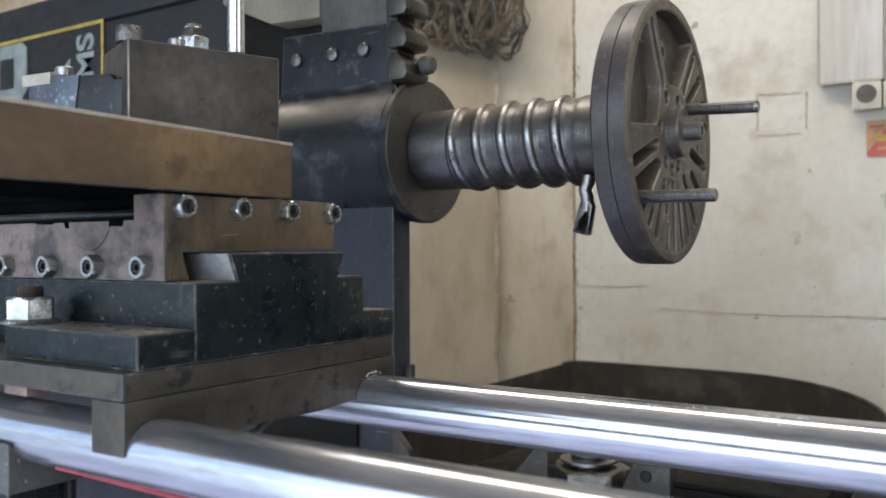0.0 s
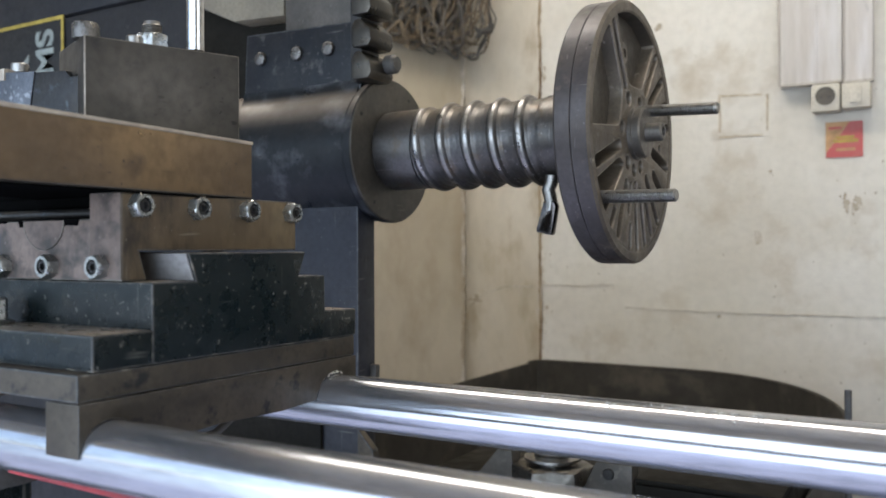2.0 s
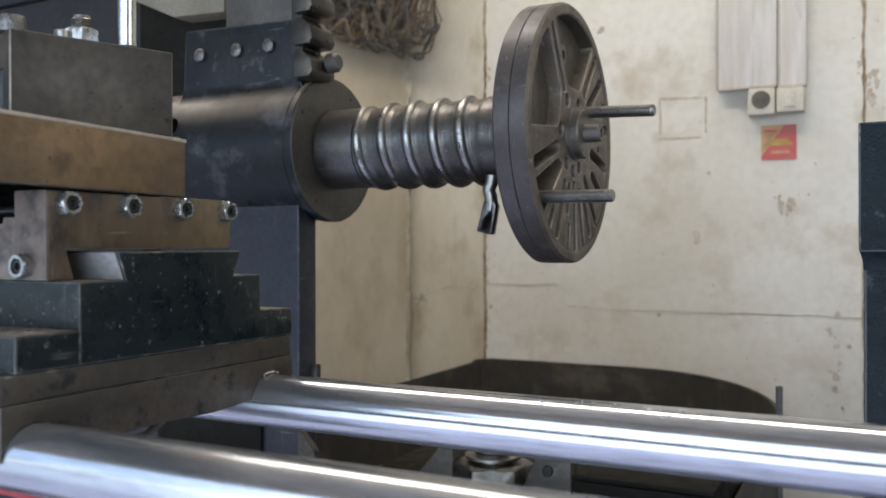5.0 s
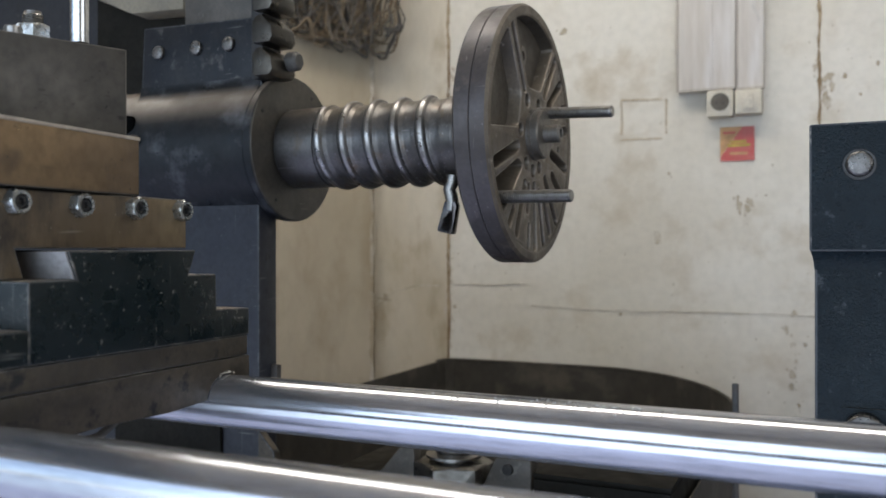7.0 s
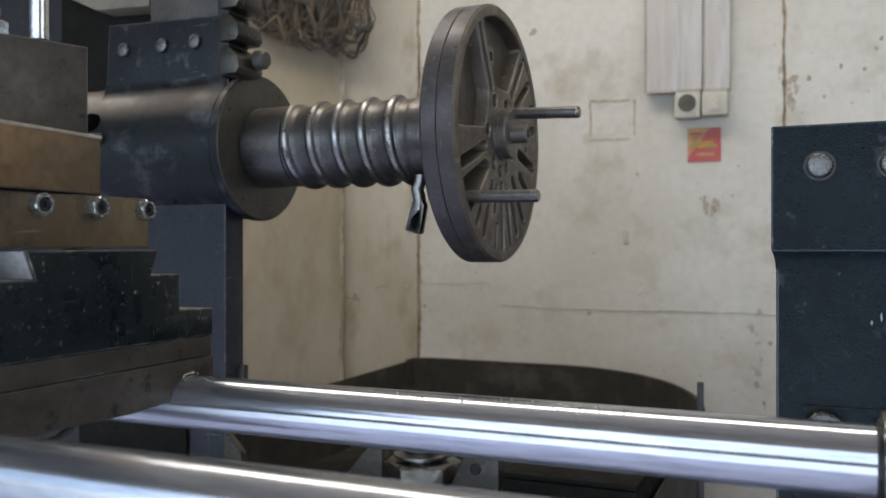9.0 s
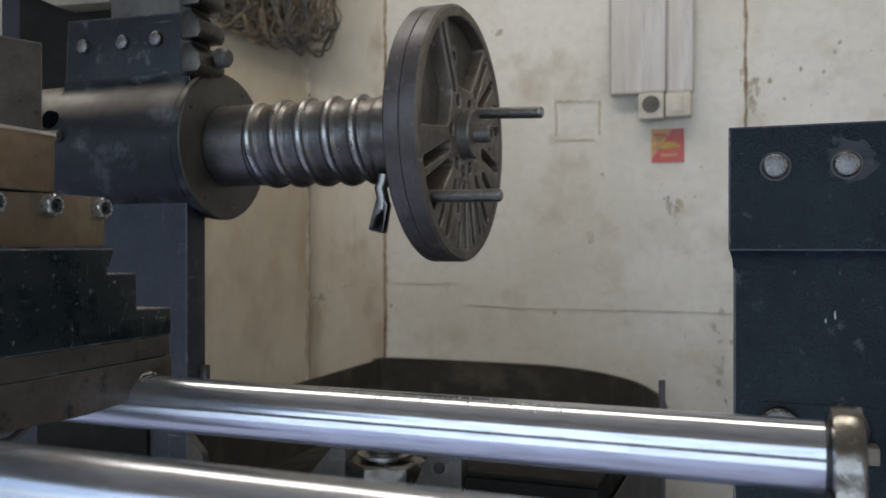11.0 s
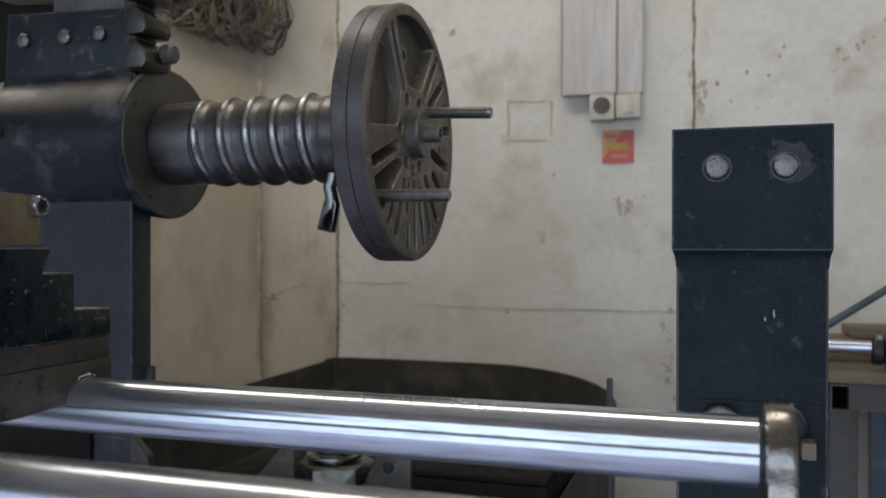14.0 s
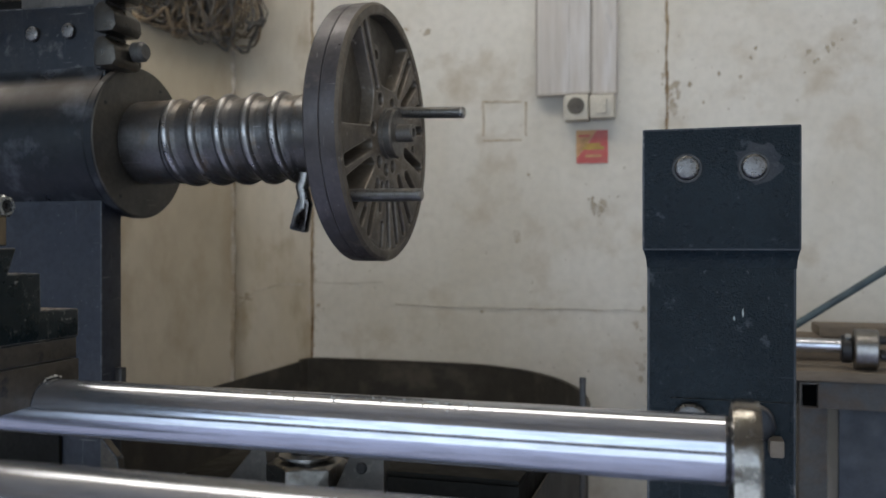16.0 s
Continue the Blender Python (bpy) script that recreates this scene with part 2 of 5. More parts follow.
M_CEIL = mat("ceiling_paint", (0.62, 0.56, 0.47), 0.85, 0.0, (0.52, 0.46, 0.37), 3, 0.4, 0.1, 40, k=1.0)
M_FLOOR = mat("painted_concrete_floor", (0.47, 0.505, 0.70), 0.6, 0.0, (0.40, 0.43, 0.60), 4, 0.5, 0.2, 60, k=1.0)
M_YARD = mat("pale_concrete_yard", (0.55, 0.54, 0.54), 0.85, 0.0, None, 2, 0.4, 0.1, 40, k=1.0)
M_PAN = mat("sooty_steel_pan", (0.050, 0.043, 0.033), 0.75, 0.15, (0.038, 0.033, 0.027), 7, 0.5, 0.3, 60, spots=(0.085, 0.072, 0.054), spot_scale=11, spot_cut=0.56, spot_soft=0.15, spot_detail=7.0, k=1.0)
M_CABINET = mat("cabinet_paint", (0.023, 0.0235, 0.026), 0.5, 0.0, (0.030, 0.030, 0.032), 8, 0.5, 0.1, 100, spots=(0.06, 0.055, 0.05), spot_scale=14, spot_cut=0.70, dust=0.3, spec=0.3)
M_PLATE = mat("sign_black", (0.018, 0.018, 0.018), 0.55, 0.0, None, 30, 0.4, 0.05)
M_YELLOW = mat("sign_yellow", (0.50, 0.37, 0.07), 0.6, 0.0, None, 30, 0.4, 0.05)
M_PALE = mat("sign_pale", (0.30, 0.33, 0.30), 0.6, 0.0, None, 30, 0.4, 0.05)
M_RED = mat("red_sticker", (0.54, 0.10, 0.095), 0.6, 0.0, (0.50, 0.15, 0.13), 30, 0.4, 0.05)
M_ORANGE = mat("faded_orange_sticker", (0.62, 0.36, 0.17), 0.6, 0.0, None, 30, 0.4, 0.05)
M_PLASTIC = mat("yellowed_plastic", (0.62, 0.57, 0.47), 0.5, 0.0, (0.52, 0.47, 0.38), 14, 0.5, 0.05)
M_PANEL = mat("blue_grey_sheet", (0.036, 0.043, 0.058), 0.5, 0.1, (0.028, 0.032, 0.042), 8, 0.5, 0.1)
M_GRIP = mat("dark_polished_grip", (0.105, 0.095, 0.092), 0.2, 1.0, (0.06, 0.054, 0.05), 12, 0.5, 0.15, 200)
M_NUT = mat("dull_nut_steel", (0.20, 0.185, 0.165), 0.36, 0.9, (0.11, 0.10, 0.085), 12, 0.5, 0.2, 160, spots=(0.09, 0.075, 0.06), spot_scale=16, spot_cut=0.60, spot_soft=0.12, spot_detail=8.0)
M_HOOD = mat("dusty_cream_paint", (0.225, 0.19, 0.135), 0.7, 0.0, (0.16, 0.135, 0.10), 10, 0.5, 0.1)
M_TRUNK = mat("grimy_trunking", (0.62, 0.575, 0.52), 0.5, 0.0, (0.49, 0.43, 0.36), 16, 0.5, 0.2, 40, k=1.0, grain_hi=1.8, spots=(0.66, 0.63, 0.60), spot_scale=14, spot_cut=0.54, spot_soft=0.2, spot_detail=7.0, stretch=(1, 1, 0.14))
# darker strip colour painted as the shadow line along the trunking's edges
M_SHADELINE = mat("shadow_line_edge", (0.40, 0.345, 0.28), 0.6, 0.0, (0.52, 0.47, 0.40), 16, 0.5, 0.1, 40, k=1.0, stretch=(1, 1, 0.2))
M_FILM = mat("pale_film", (0.64, 0.605, 0.56), 0.35, 0.0, (0.58, 0.53, 0.47), 12, 0.5, 0.15, 40, k=1.0, stretch=(1, 1, 0.2))
# hole and well colours darkened for the shade inside them
M_DARKHOLE = mat("pin_hole_shade", (0.09, 0.08, 0.068), 0.6, 0.0, None, 30, 0.4, 0.05)
M_WELL = mat("shaded_socket_well", (0.13, 0.11, 0.085), 0.6, 0.0, (0.085, 0.072, 0.056), 20, 0.5, 0.05)
M_CABLE = mat("dusty_cable", (0.060, 0.055, 0.049), 0.75, 0.0, (0.14, 0.12, 0.095), 22, 0.5, 0.2, 120)
M_CABLE2 = mat("brown_cable", (0.18, 0.125, 0.07), 0.75, 0.0, (0.12, 0.09, 0.06), 22, 0.5, 0.2, 120)
M_CABLE3 = mat("tan_cable", (0.23, 0.17, 0.105), 0.8, 0.0, (0.16, 0.125, 0.085), 22, 0.5, 0.2, 120)
M_CABLE4 = mat("grey_cable", (0.14, 0.135, 0.125), 0.8, 0.0, (0.09, 0.085, 0.078), 22, 0.5, 0.2, 120)
M_WOOD = mat("grimy_board", (0.20, 0.155, 0.11), 0.75, 0.0, (0.12, 0.095, 0.07), 10, 0.5, 0.25, 90, stretch=(0.2, 1, 1))
M_BEAM = mat("worn_bench_steel", (0.075, 0.075, 0.074), 0.6, 0.2, (0.085, 0.058, 0.038), 14, 0.55, 0.2, 120)
M_PIPE = mat("teal_pipe_paint", (0.055, 0.085, 0.095), 0.5, 0.0, None, 20, 0.4, 0.1)
M_CAST = mat("worn_casting", (0.095, 0.09, 0.082), 0.5, 0.4, (0.06, 0.055, 0.05), 20, 0.5, 0.3, 160, spots=(0.30, 0.27, 0.23), spot_scale=50, spot_cut=0.68, dust=0.35, spec=0.4)
M_ARM = mat("dusty_arm_casting", (0.105, 0.091, 0.076), 0.55, 0.2, (0.060, 0.053, 0.045), 14, 0.5, 0.3, 160, spots=(0.10, 0.09, 0.075), spot_scale=30, spot_cut=0.66)
M_TOOTH = mat("worn_tooth_steel", (0.090, 0.080, 0.066), 0.34, 0.8, (0.045, 0.040, 0.034), 12, 0.5, 0.2, 160)
M_RING = mat("glossy_clamp_steel", (0.27, 0.25, 0.215), 0.2, 0.95, (0.19, 0.17, 0.15), 40, 0.5, 0.35, 130)
M_TUBE = mat("lamp_diffuser", (0.8, 0.8, 0.8), 0.6, 0.0, None, 20, 0.2, 0.0, emit=((1.0, 0.96, 0.88), 6.5), k=1.0)
M_RED_REFLECTION = mat("reflection_red", (0.34, 0.025, 0.03), 0.5, 0.0, None, 30, 0.4, 0.05)
M_EDGE = mat("chipped_black_edge", (0.020, 0.021, 0.021), 0.45, 0.0, (0.035, 0.033, 0.030), 20, 0.5, 0.2, 200, spots=(0.15, 0.135, 0.11), spot_scale=40, spot_cut=0.56, spot_soft=0.2)
M_EDGE2 = mat("chipped_blue_edge", (0.016, 0.019, 0.025), 0.4, 0.0, (0.030, 0.031, 0.034), 20, 0.5, 0.2, 200, spots=(0.10, 0.098, 0.095), spot_scale=40, spot_cut=0.57, spot_soft=0.2)
M_EDGE4 = mat("chipped_hammer_edge", (0.010, 0.013, 0.018), 0.4, 0.0, (0.020, 0.022, 0.025), 20, 0.5, 0.3, 200, spots=(0.14, 0.13, 0.12), spot_scale=34, spot_cut=0.625, spot_soft=0.06, spot_detail=8.0)
M_EDGE3 = mat("bright_steel_edge", (0.17, 0.152, 0.13), 0.4, 0.7, (0.060, 0.053, 0.045), 30, 0.5, 0.1, 200)

# ---- builders ----
def thing(name, at, label, category, group=""):
    ob = new(name)
    ob.location = (at[0], at[1], at[2] + Z)
    ob.empty_display_size = 0.02
    return tagged(ob, label, category, group)


WORN = {}  # paint: the worn paint of its edges


def part(name, bm, material, parent=None, label="", smooth=True):
    """Links a bmesh, drawn from the spindle's axis, as one mesh under its thing."""
    up = Vector((0, 0, Z))
    o = parent
    while o is not None:
        up -= o.location
        o = o.parent
    bmesh.ops.recalc_face_normals(bm, faces=bm.faces)
    bmesh.ops.translate(bm, verts=bm.verts, vec=up)
    me = bpy.data.meshes.new(name)
    bm.to_mesh(me)
    bm.free()
    if smooth:
        me.shade_smooth()
        me.set_sharp_from_angle(angle=radians(32))
    me.materials.append(material)
    me.materials.append(WORN.get(material.name, material))
    ob = new(name, me)
    ob.parent = parent
    if label:
        ob["label"] = label
    return ob


def structure(name, bm, material, label, category, kind="structure"):
    return tagged(part(name, bm, material), label, category, kind=kind)


def bevelled(bm, width, segments=2):
    edges = [e for e in bm.edges if len(e.link_faces) == 2 and e.calc_face_angle(0) > radians(30)]
    bmesh.ops.bevel(bm, geom=edges, offset=width, segments=segments, affect="EDGES", profile=0.6, clamp_overlap=True, material=1)
    return bm


def add_box(bm, x0, x1, y0, y1, z0, z1, m=None):
    vs = bmesh.ops.create_cube(bm, size=1)["verts"]
    bmesh.ops.scale(bm, verts=vs, vec=(x1 - x0, y1 - y0, z1 - z0))
    bmesh.ops.translate(bm, verts=vs, vec=((x0 + x1) / 2, (y0 + y1) / 2, (z0 + z1) / 2))
    if m is not None:
        bmesh.ops.transform(bm, matrix=m, verts=vs)
    return vs


def box(x0, x1, y0, y1, z0, z1, bevel=0.001, m=None):
    bm = bmesh.new()
    add_box(bm, x0, x1, y0, y1, z0, z1, m)
    return bevelled(bm, bevel) if bevel else bm


AXES = {"x": Matrix(((0, 0, 1), (1, 0, 0), (0, 1, 0))).to_4x4(), "y": Matrix(((1, 0, 0), (0, 0, 1), (0, -1, 0))).to_4x4(), "z": Matrix.Identity(4)}


def lathe(profile, at, axis="x", n=64, twist=None, close=False):
    """Turns (along, radius) points about an axis through at. twist(along, turn) may alter the radius."""
    bm = bmesh.new()
    to = Matrix.Translation(at) @ AXES[axis]
    rings = []
    for a, r in profile:
        ring = []
        for i in range(n):
            w = 2 * math.pi * i / n
            q = twist(a, i / n, r) if twist else r
            ring.append(bm.verts.new(to @ Vector((q * math.cos(w), q * math.sin(w), a))))
        rings.append(ring)
    for p, q in zip(rings, rings[1:]):
        for i in range(n):
            bm.faces.new((p[i], p[(i + 1) % n], q[(i + 1) % n], q[i]))
    if close:
        for i in range(n):
            bm.faces.new((rings[-1][i], rings[-1][(i + 1) % n], rings[0][(i + 1) % n], rings[0][i]))
    else:
        bm.faces.new(rings[0])
        bm.faces.new(rings[-1])
    return bm


def rod_bm(p, q, r, n=24, chamfer=0.0):
    p, q = Vector(p), Vector(q)
    length = (q - p).length
    c = chamfer or min(r * 0.15, length * 0.2)
    bm = lathe([(0, r - c), (c, r), (length - c, r), (length, r - c)], (0, 0, 0), "z", n)
    bmesh.ops.transform(bm, matrix=Matrix.Translation(p) @ (q - p).to_track_quat("Z", "Y").to_matrix().to_4x4(), verts=bm.verts)
    return bm


def prism(points, lo, hi, axis="x", bevel=0.0, m=None):
    """A flat outline, pulled along an axis: (y, z) for x, (x, z) for y, (x, y) for z."""
    put = {"x": lambda a, b, c: (c, a, b), "y": lambda a, b, c: (a, c, b), "z": lambda a, b, c: (a, b, c)}[axis]
    bm = bmesh.new()
    p = [bm.verts.new(put(a, b, lo)) for a, b in points]
    q = [bm.verts.new(put(a, b, hi)) for a, b in points]
    bm.faces.new(p)
    bm.faces.new(q[::-1])
    for i in range(len(p)):
        j = (i + 1) % len(p)
        bm.faces.new((p[i], q[i], q[j], p[j]))
    if m is not None:
        bmesh.ops.transform(bm, matrix=m, verts=bm.verts)
    bmesh.ops.recalc_face_normals(bm, faces=bm.faces)
    return bevelled(bm, bevel) if bevel else bm


def tube(points, r, n=10, close=False):
    """A round tube along points."""
    bm = bmesh.new()
    pts = [Vector(p) for p in points]
    rings, side = [], Vector((0.3, 0.9, 0.2)).normalized()
    for i, p in enumerate(pts):
        d = (pts[min(i + 1, len(pts) - 1)] - pts[max(i - 1, 0)]).normalized()
        side = (side - d * side.dot(d)).normalized()
        up = d.cross(side)
        rings.append([bm.verts.new(p + r * (math.cos(w) * side + math.sin(w) * up)) for w in (2 * math.pi * k / n for k in range(n))])
    for p, q in zip(rings, rings[1:]):
        for i in range(n):
            bm.faces.new((p[i], p[(i + 1) % n], q[(i + 1) % n], q[i]))
    bm.faces.new(rings[0])
    bm.faces.new(rings[-1])
    return bm


def hexagon(r, turn=0.0):
    return [(r * math.cos(radians(60 * k + turn)), r * math.sin(radians(60 * k + turn))) for k in range(6)]


def hex_nut(at, way, r, high, hole=0.55, turn=0.0):
    """A chamfered hexagonal nut with a bore; way: the axis outward."""
    bm = bmesh.new()
    rings = []
    for rr, z, hexed in ((r, 0, 1), (r, high * 0.88, 1), (r * 0.845, high, 0), (r * hole, high, 0), (r * hole, high * 0.3, 0)):
        ring = []
        for k in range(24):
            w = 2 * math.pi * k / 24
            q = rr * math.cos(math.pi / 6) / math.cos(w % (math.pi / 3) - math.pi / 6) if hexed else rr
            w += radians(turn)
            ring.append(bm.verts.new((q * math.cos(w), q * math.sin(w), z)))
        rings.append(ring)
    for p, q in zip(rings, rings[1:]):
        for i in range(24):
            bm.faces.new((p[i], p[(i + 1) % 24], q[(i + 1) % 24], q[i]))
    bm.faces.new(rings[0])
    bm.faces.new(rings[-1])
    bmesh.ops.transform(bm, matrix=Matrix.Translation(at) @ Vector(way).to_track_quat("Z", "Y").to_matrix().to_4x4(), verts=bm.verts)
    return bm


def round_bolt(name, at, way, r, high, material, parent, label=""):
    prof = [(0, r), (high * 0.60, r), (high * 0.76, r * 0.97), (high * 0.90, r * 0.89), (high, r * 0.76)]
    bm = lathe(prof, (0, 0, 0), "z", 28)
    bmesh.ops.transform(bm, matrix=Matrix.Translation(at) @ Vector(way).to_track_quat("Z", "Y").to_matrix().to_4x4(), verts=bm.verts)
    return part(name, bm, material, parent, label)


WORN.update({"hazy_blue_paint": M_EDGE2, "cast_iron_face": M_FACE2, "oil_streaked_gib_steel": M_EDGE3, "grimy_housing_paint": M_EDGE2, "black_paint": M_EDGE, "blue_black_paint": M_EDGE2, "hammered_paint": M_EDGE4, "oily_saddle_steel": M_EDGE, "dark_ground_steel": M_EDGE3, "oiled_brown_steel": M_EDGE3, "dull_grey_steel": M_EDGE3})

# ---- the room ----
structure("floor", box(-4.0, 2.75, -2.0, 1.4, -Z - 0.1, -Z, 0), M_FLOOR, "worn blue-grey painted concrete workshop floor", "floor")
structure("ground", box(-40, 40, -60, -2.0, -Z - 0.14, -Z - 0.02, 0), M_YARD, "pale concrete yard outside the open door", "ground")
structure("ceiling", box(-4.0, 2.75, -2.15, 1.4, 2.05, 2.15, 0), M_CEIL, "grey painted workshop ceiling", "ceiling")
wall = structure("wall_back", box(-0.66, 2.75, 1.2, 1.35, -Z, 2.05, 0), M_WALL, "stained beige plaster workshop wall", "wall")
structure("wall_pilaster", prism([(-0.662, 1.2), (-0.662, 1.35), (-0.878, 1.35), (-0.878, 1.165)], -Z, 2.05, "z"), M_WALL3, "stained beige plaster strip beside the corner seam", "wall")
structure("wall_alcove", prism([(-0.880, 1.15), (-0.880, 1.35), (-4.0, 1.35), (-4.0, 0.722)], -Z, 2.05, "z"), M_WALL2, "grimy, darker beige plaster wall behind the headstock", "wall")
structure("wall_left", box(-4.15, -4.0, -2.15, 1.4, -Z, 2.05, 0), M_WALL, "beige plaster side wall", "wall")
bm = bmesh.new()
add_box(bm, 2.6, 2.75, -2.15, -1.55, -Z, 2.05)
add_box(bm, 2.6, 2.75, 0.05, 1.2, -Z, 2.05)
add_box(bm, 2.6, 2.75, -1.55, 0.05, -Z, -0.15)
add_box(bm, 2.6, 2.75, -1.55, 0.05, 1.15, 2.05)
structure("wall_right", bm, M_WALL, "unseen beige plaster side wall with an added window opening", "wall")
bm = bmesh.new()
add_box(bm, 1.21, 2.6, -2.15, -2.0, -Z, 2.05)
add_box(bm, -3.2, 1.21, -2.15, -2.0, 0.82, 2.05)
structure("wall_front", bm, M_WALL, "plaster wall with an open double doorway", "wall")


# unseen wall, coloured blue so that the rails reflect blue
structure("wall_front_left", box(-4.0, -3.2, -2.15, -2.0, -Z, 2.05, 0), M_BLUEWALL, "unseen wall coloured pale blue for the rails' reflections", "wall")


rng = random.Random(21)
M_BLOOM = mat("soft_brown_bloom", (0.47, 0.40, 0.30), 0.85, 0.0, (0.58, 0.53, 0.45), 60, 0.5, 0.1, 80, k=1.0, spots=(0.33, 0.26, 0.17), spot_scale=50, spot_cut=0.56, spot_soft=0.15, spot_detail=6.0)
M_STAIN = mat("brown_wall_stain", (0.38, 0.31, 0.22), 0.85, 0.0, (0.53, 0.475, 0.385), 30, 0.5, 0.1, 80, k=1.0)
bm = bmesh.new()
spots = [(rng.uniform(-0.6, 0.95), rng.uniform(-0.62, 0.62), rng.uniform(0.001, 0.0035)) for k in range(150)]
spots += [(rng.gauss(0.225, 0.014), rng.uniform(-0.56, -0.28), rng.uniform(0.001, 0.003)) for k in range(30)]
spots += [(rng.gauss(0.115, 0.016), rng.gauss(-0.035, 0.014), rng.uniform(0.002, 0.007)) for k in range(16)]
spots += [(rng.gauss(-0.64, 0.012), rng.uniform(-0.5, 0.0), rng.uniform(0.001, 0.003)) for k in range(30)]
spots += [(rng.uniform(0.3, 0.7), rng.gauss(0.27, 0.05), rng.uniform(0.002, 0.008)) for k in range(18)]
for k, (x, z, r) in enumerate(spots):
    n, r = 13, r * 0.75
    lift = 1.1988 - 0.00006 * (k % 12)
    bm.faces.new([bm.verts.new((x + r * rng.uniform(0.45, 1.2) * math.cos(2 * math.pi * i / n), lift, z + 1.3 * r * rng.uniform(0.45, 1.2) * math.sin(2 * math.pi * i / n))) for i in range(n)])
structure("wall_stains", bm, M_STAIN, "brown damp specks and stains on the plaster wall", "stains", "stuff")


def wavy_strip(points, half, y, rough, seed):
    """An uneven flat band along (x, z) points on the back wall."""
    rng = random.Random(seed)
    bm = bmesh.new()
    rows = []
    for (a, b), (c, d) in zip(points, points[1:]):
        steps = max(2, int(math.hypot(c - a, d - b) / 0.012))
        for k in range(steps):
            f = k / steps
            x, z = a + (c - a) * f, b + (d - b) * f
            n = Vector((-(d - b), c - a)).normalized()
            w0, w1 = half * rng.uniform(0.3, 1.2), half * rng.uniform(0.3, 1.2)
            o = rough * noise.noise((x * 14 + seed, z * 14, 0.0))
            rows.append([(x + n.x * (w0 + o), z + n.y * (w0 + o)), (x - n.x * (w1 - o), z - n.y * (w1 - o))])
    vs = [[bm.verts.new((x, y(x), z)) for x, z in r] + [bm.verts.new((x, y(x) + 0.004, z)) for x, z in r[::-1]] for r in rows]
    for p, q in zip(vs, vs[1:]):
        for i in range(4):
            bm.faces.new((p[i], p[(i + 1) % 4], q[(i + 1) % 4], q[i]))
    return bm


flat = lambda x: 1.198
slant = lambda x: 1.1985 - 0.035 * (-0.66 - x) / 0.218
structure("wall_seam", wavy_strip([(-0.661, -0.6), (-0.661, 1.6)], 0.0042, lambda x: 1.197, 0.003, 1), M_SEAM, "rusty vertical joint in the plaster corner", "trim")
structure("wall_seam", wavy_strip([(0.283, -0.7), (0.281, 0.3), (0.279, 1.6)], 0.0046, flat, 0.003, 2), M_SEAM, "rusty vertical joint between wall panels", "trim")
structure("wall_crack", wavy_strip([(-0.655, -0.232), (-0.56, -0.233), (-0.44, -0.231)], 0.0010, flat, 0.004, 3), M_CRACK, "dirty crack in the plaster", "trim")
structure("wall_crack", wavy_strip([(-0.873, -0.30), (-0.82, -0.262), (-0.76, -0.24), (-0.67, -0.236)], 0.0016, slant, 0.006, 4), M_CRACK, "dirty crack in the plaster", "trim")
structure("wall_crack", wavy_strip([(-0.42, -0.288), (-0.2, -0.294), (0.1, -0.291), (0.6, -0.297)], 0.0010, flat, 0.004, 5), M_CRACK, "dirty crack in the plaster", "trim")
structure("wall_crack", wavy_strip([(-0.876, -0.62), (-0.876, 0.42)], 0.0065, lambda x: 1.146, 0.005, 6), M_CRACK, "dark joint beside the plaster strip", "trim")
structure("wall_crack", wavy_strip([(-0.868, -0.276), (-0.815, -0.282)], 0.0028, slant, 0.004, 10), M_STAIN, "dark gouge in the plaster strip", "trim")


def rust_bloom(cx, cz, wide, high, count, seed):
    """Soft-edged brown patches run together into one uneven stain on the back wall."""
    rng = random.Random(seed)
    bm = bmesh.new()
    for k in range(count // 3):
        x, z, r, a, b = rng.gauss(cx, wide), rng.gauss(cz, high), rng.uniform(0.002, 0.0075), rng.uniform(0, 6), rng.uniform(0, 6)
        ring = []
        for i in range(22):
            w = 2 * math.pi * i / 22
            q = r * (1 + 0.22 * math.sin(2 * w + a) + 0.16 * math.sin(3 * w + b) + 0.10 * math.sin(5 * w + a + b))
            ring.append(bm.verts.new((x + q * math.cos(w), 1.1978 - 0.00004 * (k % 15), z + 1.5 * q * math.sin(w))))
        bm.faces.new(ring)
    return bm


for cx, cz, wide, high, count, seed in ((0.296, 0.225, 0.006, 0.022, 46, 41), (0.274, 0.285, 0.004, 0.012, 14, 42), (0.118, -0.036, 0.012, 0.007, 22, 43), (-0.088, -0.115, 0.003, 0.022, 20, 44),
                                        (0.222, -0.42, 0.008, 0.07, 44, 45), (-0.658, -0.25, 0.004, 0.12, 40, 46), (-0.645, 0.33, 0.006, 0.012, 10, 47), (-0.40, 0.435, 0.012, 0.006, 12, 48)):
    structure("wall_bloom", rust_bloom(cx, cz, wide, high, count, seed), M_BLOOM, "rusty brown damp bloom on the plaster", "stains", "stuff")
for k, (a, b, c, d) in enumerate(((-0.181, 0.241, -0.064, 0.234), (-0.181, 0.140, -0.064, 0.137), (-0.178, 0.242, -0.178, 0.138), (-0.067, 0.236, -0.067, 0.136))):
    structure("wall_outline", wavy_strip([(a, b), (c, d)], 0.0030, flat, 0.001, 20 + k), M_OUTLINE, "faded brown painted outline on the plaster", "trim")
rng = random.Random(7)
